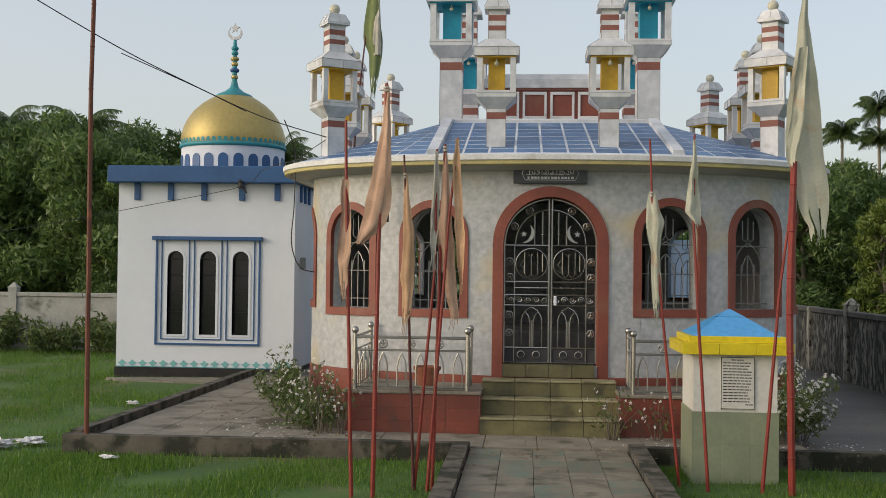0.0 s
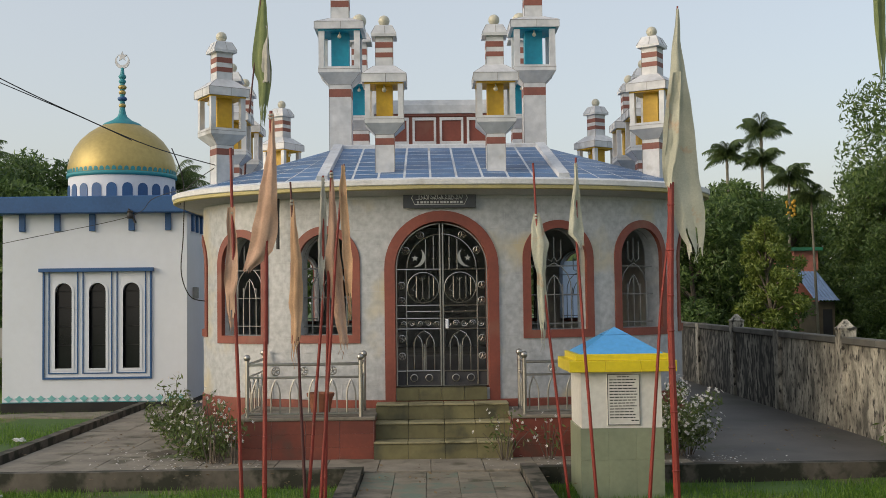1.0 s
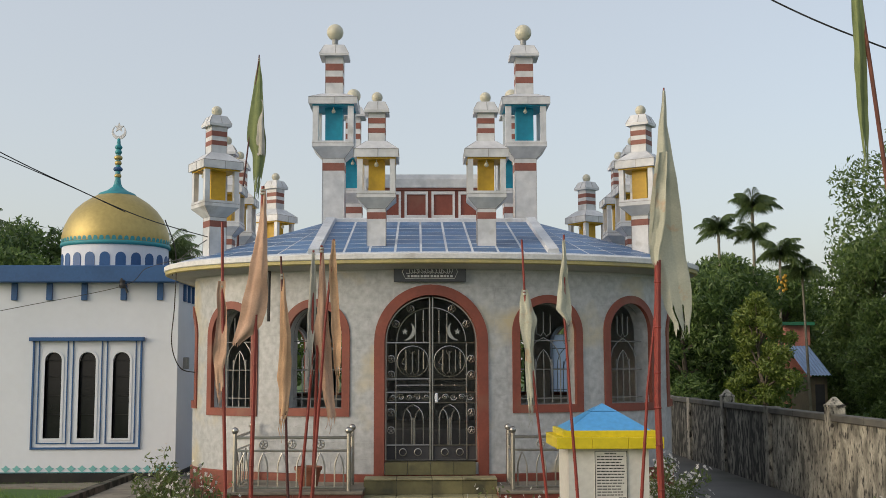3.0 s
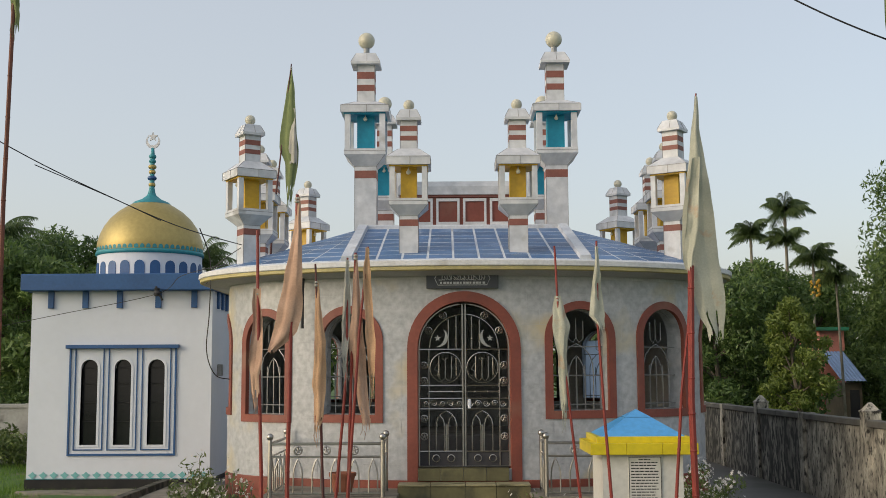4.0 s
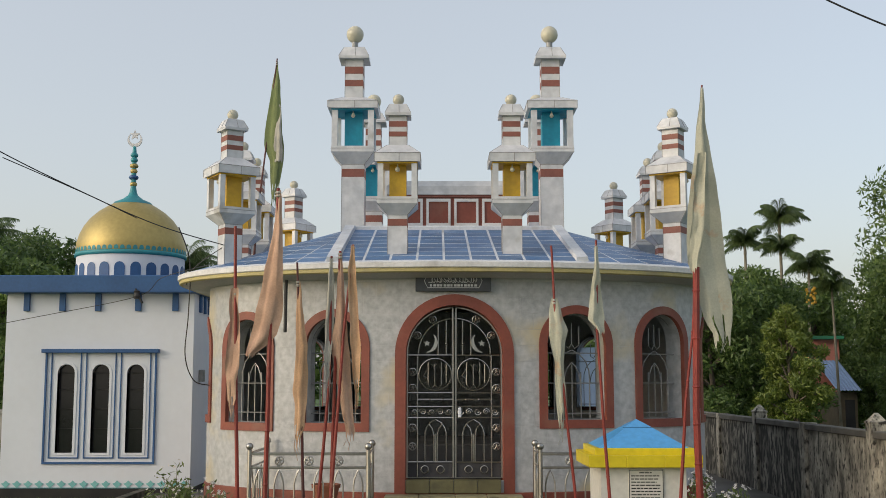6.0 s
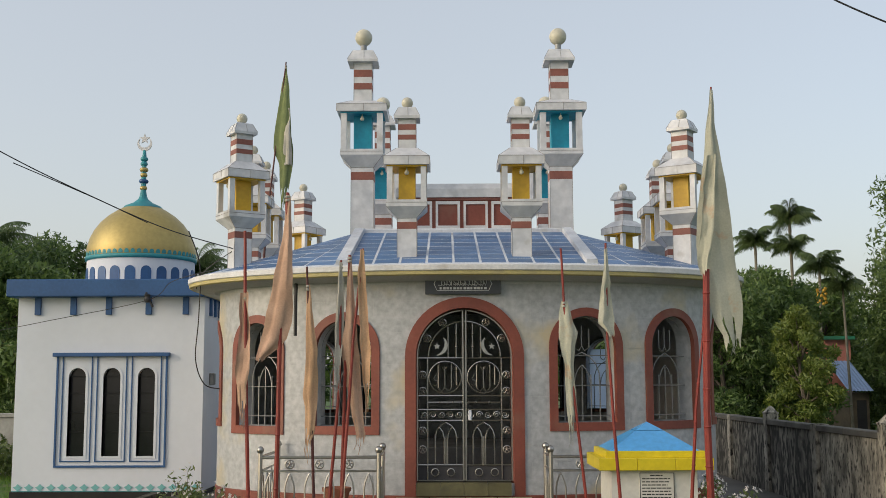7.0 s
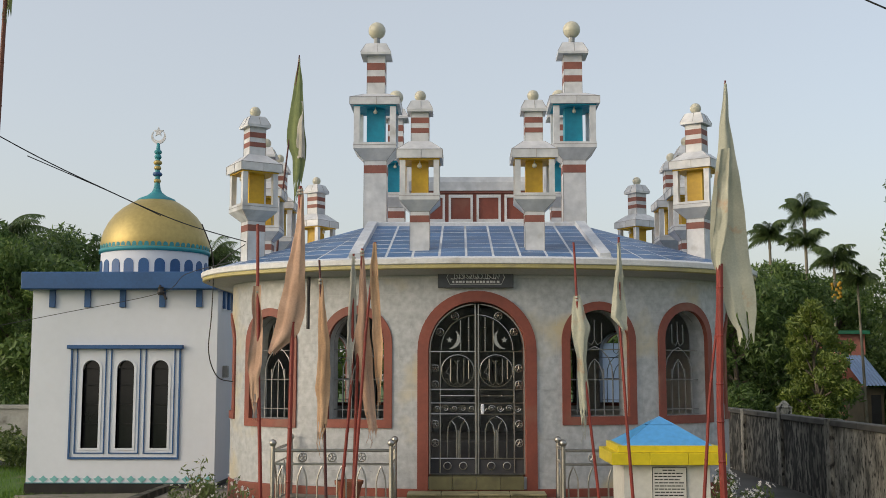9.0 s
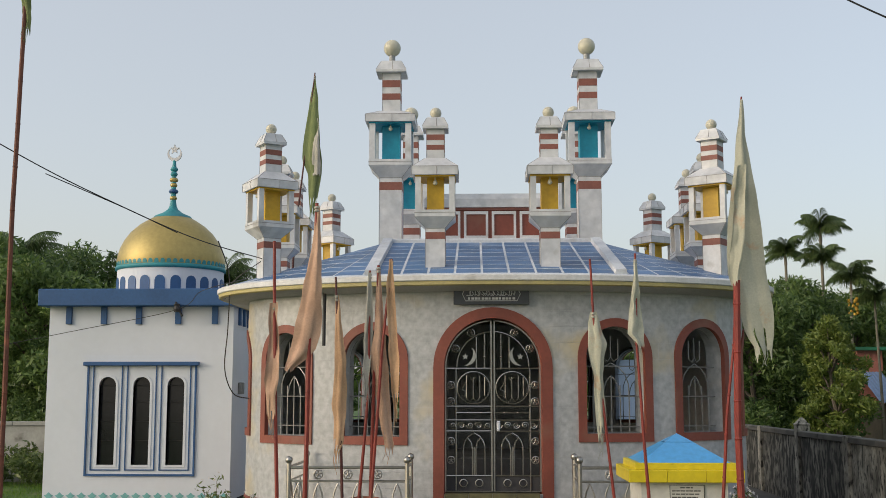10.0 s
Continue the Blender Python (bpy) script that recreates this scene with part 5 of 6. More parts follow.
# ---- boundary walls ----
def boundary(name, p, q, top, body, cap_mat, label, posts, tall_posts):
    """A wall from p to q with a cap and piers; posts are distances along it."""
    a, b = Vector((*p, 0)), Vector((*q, 0))
    ln = (b - a).length
    ang = math.degrees(math.atan2(b.y - a.y, b.x - a.x))
    w = thing(name, Matrix.Translation(a) @ pose(0, 0, 0, 0, 0, ang), label, "wall", kind="structure")
    marks = [0.0] + list(posts) + [ln]
    for u0, u1 in zip(marks, marks[1:]):
        bm = box(bmesh.new(), u0, u1, -0.06, 0.06, -0.25, top - 0.10)
        bmesh.ops.subdivide_edges(bm, edges=[e for e in bm.edges if e.calc_length() > 1.2], cuts=5)
        for v in bm.verts:
            v.co.y += 0.01 * noise.noise((v.co.x * 1.7, v.co.z * 3, 0))
        part("panel", bm, M["bound_black"] if body is M["bound"] and u0 > 18 else body, w)
    n = int(ln / 1.4)
    for i in range(n):
        part("coping", box(bmesh.new(), ln * i / n, ln * (i + 1) / n - 0.006, -0.10, 0.10, top - 0.10 + 0.006 * noise.noise((i, 3, 0)), top + 0.008 * noise.noise((i, 7, 0)), bevel=0.012), cap_mat, w)
    for k, s in enumerate(posts):
        hi = top + (0.16 if k in tall_posts else 0.0)
        bm = frusta(bmesh.new(), [(-0.25, 0.112), (hi - 0.06, 0.112)] + ([(hi - 0.055, 0.122), (hi - 0.03, 0.122), (hi - 0.02, 0.10), (hi + 0.085, 0.02)] if k in tall_posts else [(hi + 0.012, 0.112)]))
        part("pier", bm, body, w, "", Matrix.Translation((s, 0, 0)))
    return w


boundary("wall_east", (5.80, -14.0), (5.80, 13.0), 1.33, M["bound"], M["bound_dark"], "boundary wall of grey plaster streaked black with mould", (4.4, 7.2, 10.0, 12.75, 15.5, 18.4, 21.2, 24.0, 26.5), (0, 2, 3, 4, 6))
boundary("wall_north", (-34.0, 13.2), (-8.6, 13.2), 1.34, M["bound_left"], M["bound_left"], "pale weathered boundary wall behind the lawn", (4.0, 8.0, 12.0, 15.0, 17.9, 20.75, 23.5), (2, 4, 5))
boundary("wall_rear", (-8.6, 13.2), (5.80, 13.2), 1.40, M["bound"], M["bound_dark"], "boundary wall behind the shrine", (3.0, 6.0, 9.0, 12.0), ())

# ---- trees ----
def leaves(rnd, centres, count, size, squash=1.0):
    """Many small leaves scattered on clumps; each leaf is one bent quad."""
    c = np.array([q[:3] for q in centres])
    r = np.array([q[3] for q in centres])
    k = rnd.choice(len(c), count, p=r ** 2 / (r ** 2).sum())
    d = rnd.normal(size=(count, 3))
    d /= np.linalg.norm(d, axis=1)[:, None]
    rad = r[k] * (0.55 + 0.5 * rnd.random(count))
    p = c[k] + d * rad[:, None] * np.array([1, 1, squash])
    u = rnd.normal(size=(count, 3))
    u[:, 2] -= 0.5
    u /= np.linalg.norm(u, axis=1)[:, None]
    w = np.cross(u, d + 0.6 * rnd.normal(size=(count, 3)))
    w /= np.linalg.norm(w, axis=1)[:, None] + 1e-6
    s = size * (0.6 + 0.8 * rnd.random(count))
    a, b = u * s[:, None], w * (s * 0.32)[:, None]
    v = np.stack([p - a, p + b, p + a, p - b], 1).reshape(-1, 3)
    f = np.arange(count * 4).reshape(-1, 4)
    return v, f.tolist()


def tree_meshes(seed, height, spread, count, leaf_size, mat_leaf, low=0.25):
    rnd = np.random.RandomState(seed)
    bm = bmesh.new()
    h0 = height * low
    trunk = [(0.1 * math.sin(i), 0.1 * math.cos(i * 1.3) - 0.1, height * 0.8 * i / 6) for i in range(7)]
    tube(bm, trunk, height * 0.028, 8, r_end=height * 0.006)
    clumps = []
    for i in range(26):
        z = h0 + (height - h0) * (i + 0.5) / 26
        f = (z - h0) / (height - h0)
        rad = spread * (0.55 + 0.6 * math.sin(math.pi * min(1, f * 0.9 + 0.12))) * (0.45 + 0.6 * rnd.random())
        a = i * 2.4 + rnd.random()
        e = (rad * math.cos(a), rad * math.sin(a), z)
        base = Vector(trunk[max(1, min(5, int(6 * z / height / 0.9)))])
        tube(bm, [base, base.lerp(Vector(e), 0.5) + Vector((0, 0, 0.15)), e], height * 0.009, 5, r_end=0.015)
        clumps.append((*e, spread * (0.28 + 0.22 * rnd.random())))
        clumps.append((e[0] * 0.5, e[1] * 0.5, z + 0.2, spread * 0.32))
    v, f = leaves(rnd, clumps, count, leaf_size, 0.75)
    return mesh_of("trunk", bm, M["bark"]), quads("crown", v, f, mat_leaf)


def tree(k, x, y, s, turn, label, z=GRASS_Z):
    t = thing("tree", Matrix.Translation((x, y, z - 0.05)) @ pose(0, 0, 0, 0, 0, turn) @ Matrix.Scale(s, 4), label, "tree")
    part("trunk", k[0], None, t)
    part("crown", k[1], None, t)
    return t


T1 = tree_meshes(11, 8.0, 2.6, 22000, 0.14, M["leaf_a"], 0.06)
T2 = tree_meshes(12, 7.0, 2.5, 20000, 0.14, M["leaf_b"], 0.06)
T3 = tree_meshes(13, 13.0, 4.2, 80000, 0.105, M["leaf_a"], 0.22)
T4 = tree_meshes(14, 6.0, 1.15, 14000, 0.10, M["leaf_c"], 0.10)
D_, D2 = "dense dark green broadleaf tree behind the boundary wall", "dense mid-green broadleaf tree behind the boundary wall"
for x, y, s, k, a in ((7.4, 17.5, 0.60, T1, 0), (9.0, 19.0, 0.64, T1, 70), (6.4, 21.0, 0.55, T2, 60), (9.6, 23.5, 0.70, T2, 200), (14.9, 21.2, 0.52, T1, 140), (16.6, 26.5, 0.82, T1, 30), (18.6, 24.0, 0.76, T2, 250), (21.5, 27.5, 0.95, T1, 310), (15.4, 33.5, 0.85, T2, 110), (11.8, 30.0, 0.78, T1, 170), (24.5, 22.0, 0.95, T2, 60), (14.6, 17.0, 0.44, T2, 170), (16.2, 19.5, 0.55, T1, 260), (18.0, 16.5, 0.5, T2, 20)):
    tree(k, x, y, s, a, D_ if k is T1 else D2)
tree(T4, 8.95, 15.4, 0.66, 10, "yellow-green young tree behind the boundary wall")
tree(T4, 15.8, 14.8, 0.62, 200, "yellow-green young tree behind the boundary wall")
tree(T3, 18.2, 18.5, 0.92, 15, "tall dark tree with spreading open limbs")
tree(T3, 22.0, 21.5, 0.95, 120, "tall dark tree with spreading open limbs")
for x, y, s, k, a in ((-10.5, 18.5, 0.62, T1, 0), (-12.4, 17.0, 0.78, T2, 40), (-14.6, 19.0, 0.80, T1, 90), (-16.6, 17.5, 0.74, T2, 150), (-18.8, 19.5, 0.85, T1, 220), (-9.0, 20.5, 0.62, T2, 260), (-6.6, 22.5, 0.62, T1, 300), (-13.5, 24.0, 0.85, T1, 330), (-21.5, 20.0, 0.9, T2, 20), (-17.5, 25.0, 0.9, T1, 75), (-24.5, 18.5, 0.9, T1, 200), (-11.2, 16.0, 0.45, T1, 100)):
    tree(k, x, y, s, a, D_ if k is T1 else D2)


def palm_meshes(seed, height, fronds, length, r, mat_trunk):
    rnd = np.random.RandomState(seed)
    bm = bmesh.new()
    pts = [(0.12 * math.sin(1.3 * i / 8 + seed), 0.1 * math.sin(i / 8), height * i / 8) for i in range(9)]
    tube(bm, pts, r, 8, r_end=r * 0.7)
    top = Vector(pts[-1])
    tube(bm, [top, top + Vector((0, 0, 0.5))], r * 0.9, 8, r_end=r * 0.45)
    V, F = [], []
    for i in range(fronds):
        a = 2.4 * i
        lift = 0.2 + 1.35 * rnd.random()
        L = length * (0.8 + 0.3 * rnd.random())
        side = np.array([-math.sin(a), math.cos(a), 0])
        prev = None
        for k in range(15):
            t = k / 14
            out = L * (t * math.cos(lift * (1 - t * 0.4)))
            z = L * (math.sin(lift) * t * 1.45 - 0.85 * t * t)
            p = np.array([top.x, top.y, top.z + 0.45]) + np.array([math.cos(a) * out, math.sin(a) * out, z])
            if prev is not None:
                n = len(V)
                V += [prev + side * 0.015, prev - side * 0.015, p - side * 0.012, p + side * 0.012]
                F.append((n, n + 1, n + 2, n + 3))
            if k > 1:
                ll = length * 0.25 * math.sin(math.pi * min(1, 0.12 + t * 0.86)) + 0.08
                for sg in (-1, 1):
                    for e in (0, 0.2, 0.4, 0.6, 0.8):
                        q = p + (prev - p) * e
                        tip = q + side * sg * ll * 0.8 + np.array([math.cos(a), math.sin(a), 0]) * ll * 0.45 + np.array([0, 0, -ll * (0.3 + 0.9 * rnd.random())])
                        fw = np.array([math.cos(a), math.sin(a), 0]) * 0.016
                        n = len(V)
                        V += [q - fw, q + fw, tip + fw * 0.3, tip - fw * 0.3]
                        F.append((n, n + 1, n + 2, n + 3))
            prev = p
    return mesh_of("trunk", bm, mat_trunk), quads("crown", V, F, M["palm_leaf"])


P1 = palm_meshes(3, 7.0, 18, 0.98, 0.07, M["palm_bark"])
P2 = palm_meshes(5, 5.6, 15, 1.05, 0.06, M["palm_bark"])
P3 = palm_meshes(8, 6.2, 20, 1.8, 0.15, M["palm_bark"])


def palm(k, x, y, s, turn, label, nuts=False):
    t = thing("palm_tree", Matrix.Translation((x, y, GRASS_Z - 0.05)) @ pose(0, 0, 0, 0, 0, turn) @ Matrix.Scale(s, 4), label, "palm tree", "palms behind the walls")
    part("trunk", k[0], None, t)
    part("crown", k[1], None, t)
    if nuts:
        bm = bmesh.new()
        for i in range(16):
            ball(bm, (0.14 * math.cos(i * 2.4), 0.14 * math.sin(i * 2.4), 5.35 - 0.035 * i), 0.06, 6)
        part("nut_cluster", bm, M["nut"], t, "cluster of orange nuts")


AP = "slender areca palm with a pale ringed trunk"
for x, y, s, a, nut in ((12.76, 28.0, 1.11, 0, False), (11.09, 27.0, 0.97, 80, False), (11.95, 26.2, 0.93, 190, False)):
    palm(P1, x, y, s, a, AP)
palm(P2, 11.72, 22.0, 0.96, 10, "slender areca palm with orange nuts and pale trunk", True)
palm(P2, 12.53, 22.2, 0.86, 120, AP)
palm(P1, 19.0, 30.0, 1.0, 120, AP)
for x, y, s, a in ((-14.8, 21.0, 0.94, 20), (-17.8, 22.0, 0.97, 140), (-11.2, 24.5, 0.92, 250), (-19.5, 23.0, 0.98, 60), (-9.0, 25.0, 0.90, 100)):
    palm(P3, x, y, s, a, "coconut palm with drooping feathery fronds")

# far belt of woods that closes the view
rw = np.random.RandomState(40)
cl = [(R * math.sin(a), R * math.cos(a), 1.5 + 3.6 * rw.random(), 2.2 + 1.8 * rw.random()) for a in np.linspace(-1.5, 1.5, 150) for R in (44 + 10 * rw.random(),)]
v, f = leaves(rw, cl, 42000, 0.42, 0.9)
tagged(new("far_woods", quads("far_woods", v, f, M["leaf_a"])), "distant belt of dark green woods", "woods", kind="stuff")

# ---- houses beyond the wall ----
house = thing("pink_house", Matrix.Translation((14.1, 26.5, GRASS_Z)), "small pink house with a green tin roof", "house")
part("wall", boxed(-0.85, 0.05, 0, 2.4, 0, 3.62), M["pink"], house)
part("roof", boxed(-1.05, 0.15, -0.25, 2.6, 3.62, 3.74), M["tin_green"], house)
part("window", boxed(-0.80, -0.60, -0.04, 0.0, 2.95, 3.40), M["dark"], house)
shed = thing("tin_shed", Matrix.Translation((13.6, 24.3, GRASS_Z)), "weathered shed with a pale blue tin roof", "shed")
part("wall", boxed(-0.35, 0.32, 0, 1.8, 0, 1.75), M["shed"], shed)
bm = bmesh.new()
for i in range(7):
    a, b = -0.45 + i * 0.12, -0.45 + (i + 1) * 0.12
    m_ = (a + b) / 2
    for p, q, za, zb in ((a, m_, 0.0, 0.025), (m_, b, 0.025, 0.0)):
        bm.faces.new([bm.verts.new(c) for c in ((p, -0.3, 1.80 + za), (q, -0.3, 1.80 + zb), (q, 1.9, 2.85 + zb), (p, 1.9, 2.85 + za))])
part("roof", bm, M["tin_blue"], shed)
part("door", boxed(-0.1, 0.22, -0.03, 0.0, 0, 1.5), M["dark"], shed)

# ---- shrubs ----
def shrub(x, y, z, w, h, n, flowers, seed, label, cat="shrub", stems=9, leaf=0.036):
    rnd = np.random.RandomState(seed)
    t = thing("flowering_shrub" if flowers else "shrub", Matrix.Translation((x, y, z)), label, cat)
    bm = bmesh.new()
    cl = []
    for i in range(stems):
        a = 2.4 * i + rnd.random()
        r = w * (0.25 + 0.75 * rnd.random())
        e = (r * math.cos(a), r * math.sin(a), h * (0.5 + 0.5 * rnd.random()))
        tube(bm, [(0.12 * w * math.cos(a), 0.12 * w * math.sin(a), 0), (e[0] * 0.5, e[1] * 0.5, e[2] * 0.6), e], 0.006, 4, r_end=0.003)
        cl.append((*e, 0.22 * w + 0.04))
        cl.append((e[0] * 0.6, e[1] * 0.6, e[2] * 0.55, 0.26 * w + 0.04))
    part("stem", bm, M["bark"], t)
    v, f = leaves(rnd, cl, n, leaf, 0.9)
    v[:, 2] = np.maximum(v[:, 2], 0.01)
    part("foliage", quads("foliage", v, f, M["bush_leaf"]), None, t)
    if flowers:
        V, F = [], []
        c = np.array([q[:3] for q in cl])
        for i in range(flowers):
            k = rnd.randint(len(c))
            d = rnd.normal(size=3)
            d[1] = -abs(d[1])
            d[2] = abs(d[2])
            d /= np.linalg.norm(d)
            p = c[k] + d * (0.24 * w + 0.05)
            for s in range(5):
                a0 = 2 * math.pi * s / 5
                n0 = len(V)
                r = 0.019
                u = np.cross(d, [0.3, 0.2, 0.9])
                u /= np.linalg.norm(u)
                ww = np.cross(d, u)
                V += [p, p + (u * math.cos(a0 - 0.5) + ww * math.sin(a0 - 0.5)) * r * 0.8, p + (u * math.cos(a0) + ww * math.sin(a0)) * r * 1.25 + d * 0.008, p + (u * math.cos(a0 + 0.5) + ww * math.sin(a0 + 0.5)) * r * 0.8]
                F.append((n0, n0 + 1, n0 + 2, n0 + 3))
        part("blossom", quads("blossom", V, F, M["petal"]), None, t, "small white blossoms")
    return t


FL = "straggling shrub with small white flowers against the plinth"
shrub(-3.48, 0.62, 0.02, 0.36, 0.62, 900, 44, 1, FL, stems=14)
shrub(-3.0, -0.35, 0.02, 0.36, 0.50, 520, 40, 2, FL, stems=14)
shrub(-2.65, -1.15, 0.02, 0.32, 0.6, 220, 18, 3, FL)
shrub(-3.78, 1.25, 0.02, 0.34, 0.62, 900, 30, 4, FL, stems=14)
shrub(-2.9, -0.9, 0.02, 0.38, 0.42, 700, 26, 5, FL, stems=12)
shrub(0.72, -1.25, 0.02, 0.32, 0.62, 90, 14, 6, "thin yellowing shrub with small flowers beside the steps", stems=12)
shrub(1.25, -1.22, 0.02, 0.28, 0.55, 50, 10, 7, "thin wiry shrub with small white flowers", stems=8)
shrub(1.75, -1.25, 0.02, 0.28, 0.62, 60, 10, 8, "thin wiry shrub with small white flowers", stems=8)
shrub(-2.72, -1.28, 0.02, 0.24, 0.85, 90, 22, 13, FL, stems=9)
shrub(-2.45, -1.30, 0.02, 0.20, 0.70, 60, 16, 14, FL, stems=7)
shrub(-3.62, 1.0, 0.02, 0.26, 0.85, 260, 22, 15, FL, stems=8)
shrub(2.78, -1.05, 0.02, 0.48, 0.80, 2600, 230, 9, "leafy bush covered with white flowers", leaf=0.028)
shrub(2.98, -0.85, 0.02, 0.40, 0.60, 1300, 150, 10, "leafy bush covered with white flowers", leaf=0.028)
shrub(2.55, -1.3, 0.02, 0.35, 0.6, 800, 34, 11, "leafy bush covered with white flowers", leaf=0.028)
shrub(5.2, -1.6, 0.02, 0.35, 0.4, 260, 12, 12, "small flowering weed by the boundary wall")
for i, (x, y, w, h) in enumerate(((-13.2, 12.4, 0.9, 0.9), (-11.8, 12.3, 1.0, 0.75), (-10.3, 12.2, 0.9, 0.85), (-9.0, 11.8, 0.8, 0.8), (-14.8, 12.0, 0.9, 0.8), (-16.5, 12.3, 0.9, 0.9), (-8.7, 10.0, 0.45, 0.7))):
    shrub(x, y, GRASS_Z - 0.03, w, h, 1500, 0, 30 + i, "low leafy shrub by the boundary wall", leaf=0.08)

# soil bed with fallen petals beside the platform
bed = solid("flower_bed", lathe(bmesh.new(), [(0.0, 0.06), (0.5, 0.05), (0.95, 0.022)], 24), M["soil"], "brown soil bed under the shrubs", "flower bed", kind="structure", m=Matrix.Translation((-3.3, -0.3, 0)) @ Matrix.Diagonal((0.95, 1.3, 1, 1)))

rf = np.random.RandomState(21)


def strewn(name, n, spots, size, material, z, label):
    V, F = [], []
    for i in range(n):
        cx, cy, r = spots[rf.randint(len(spots))]
        p = np.array([cx, cy, z]) + np.array([rf.normal() * r, rf.normal() * r * 0.7, 0.004 * rf.random()])
        a = rf.uniform(0, 6.28)
        sz = size * (0.5 + rf.random())
        u = np.array([math.cos(a), math.sin(a), 0.25 * rf.normal()]) * sz
        w = np.array([-math.sin(a), math.cos(a), 0.25 * rf.normal()]) * sz * 0.55
        k = len(V)
        V += [p - u, p + w, p + u, p - w]
        F.append((k, k + 1, k + 2, k + 3))
    return tagged(new(name, quads(name, V, F, material)), label, name.replace("_", " "), kind="stuff")


strewn("fallen_petals", 420, ((-3.4, -0.8, 0.5), (-2.9, -1.5, 0.4), (1.2, -1.5, 0.5), (3.1, -1.5, 0.4)), 0.014, M["petal"], PATIO_Z + 0.012, "fallen white petals on the paving")
strewn("dead_leaves", 500, ((-3.6, 0.5, 0.8), (-2.6, -1.7, 0.7), (0.0, -2.6, 0.7), (3.5, -0.5, 1.0), (4.8, 1.0, 0.6), (-4.6, 1.0, 0.8)), 0.022, M["dry_leaf"], PATIO_Z + 0.012, "scattered brown dead leaves on the paving")

# bare trodden strip before the domed building
bm = bmesh.new()
edge = [bm.verts.new((-6.4 + (1.55 + 0.25 * noise.noise((math.cos(a) * 2, math.sin(a) * 2, 1))) * math.cos(a), 5.85 + (0.42 + 0.10 * noise.noise((math.cos(a) * 3, math.sin(a) * 3, 5))) * math.sin(a), GRASS_Z + 0.045)) for a in [2 * math.pi * k / 40 for k in range(40)]]
bm.faces.new(edge)
mid_ = [bm.verts.new((v.co.x * 1.06 + 0.38, v.co.y * 1.03 - 0.18, GRASS_Z - 0.06)) for v in edge]
for k in range(40):
    bm.faces.new((edge[k], edge[(k + 1) % 40], mid_[(k + 1) % 40], mid_[k]))
solid("earth_strip", bm, M["pave"], "bare trodden earth before the white building", "earth", kind="structure")

# ---- litter on the lawn ----
rl = random.Random(5)
for x, y, s in ((-6.30, -2.0, 0.17), (-6.02, -1.7, 0.14), (-4.75, -2.6, 0.08), (-6.2, 2.2, 0.09)):
    bm = bmesh.new()
    bmesh.ops.create_icosphere(bm, subdivisions=3, radius=s)
    for v in bm.verts:
        v.co = Vector((v.co.x * 1.3, v.co.y, max(-0.01, v.co.z * 0.45))) * (0.75 + 0.9 * noise.noise(v.co * 22 + Vector((x, y, 0))))
    solid("plastic_scrap", bm, M["litter"], "crumpled pale plastic scrap lying on the grass", "litter", "scraps on the lawn", m=Matrix.Translation((x, y, GRASS_Z + 0.035)))

# ---- cables ----
def cable(pts, r, label):
    cu = [Vector(p) for p in pts]
    fine = []
    for i in range(len(cu) - 1):
        p0, p1, p2, p3 = cu[max(0, i - 1)], cu[i], cu[i + 1], cu[min(len(cu) - 1, i + 2)]
        for k in range(8):
            t = k / 8
            fine.append(0.5 * ((2 * p1) + (p2 - p0) * t + (2 * p0 - 5 * p1 + 4 * p2 - p3) * t * t + (3 * p1 - p0 - 3 * p2 + p3) * t ** 3))
    fine.append(cu[-1])
    return solid("cable", tube(bmesh.new(), fine, r, 5), M["cable"], label, "cable", "overhead cables")


cable([(-9.5, -3.2, 7.3), (-7.0, -2.5, 5.7), (-5.2, -2.0, 4.62), (-4.3, -1.0, 4.18), (-3.7, 0.0, 3.95), (-3.07, 0.95, 3.82)], 0.007, "black overhead cable running to the minaret")
cable([(-5.0, -1.8, 4.46), (-4.35, -1.0, 4.20), (-3.9, -0.3, 4.0)], 0.006, "short loose cable bound along the overhead line")
cable([(-3.62, 0.7, 4.03), (-3.52, 0.95, 3.6), (-3.53, 1.0, 2.9), (-3.56, 1.0, 2.35), (-3.46, 1.1, 2.02), (-3.30, 1.35, 1.95)], 0.008, "black cable hanging in a loop beside the drum")
cable([(-3.07, 0.95, 3.80), (-3.5, 1.2, 3.55), (-3.62, 1.2, 3.3)], 0.006, "thin black cable under the eave")
cable([(-13.0, 6.0, 2.2), (-9.5, 6.05, 2.75), (-7.4, 6.1, 3.15), (-5.62, 6.14, 3.52), (-4.9, 5.0, 3.75), (-3.4, 1.6, 3.62)], 0.006, "thin grey wire tied to the bracket")
cable([(2.2, -2.7, 6.95), (3.5, -2.7, 6.15), (4.62, -2.7, 5.62), (6.0, -2.4, 5.3), (9.0, -1.5, 5.0), (17.4, 18.5, 7.0)], 0.010, "black overhead cable crossing the sky")

# ---- grass ----
rg = np.random.RandomState(9)


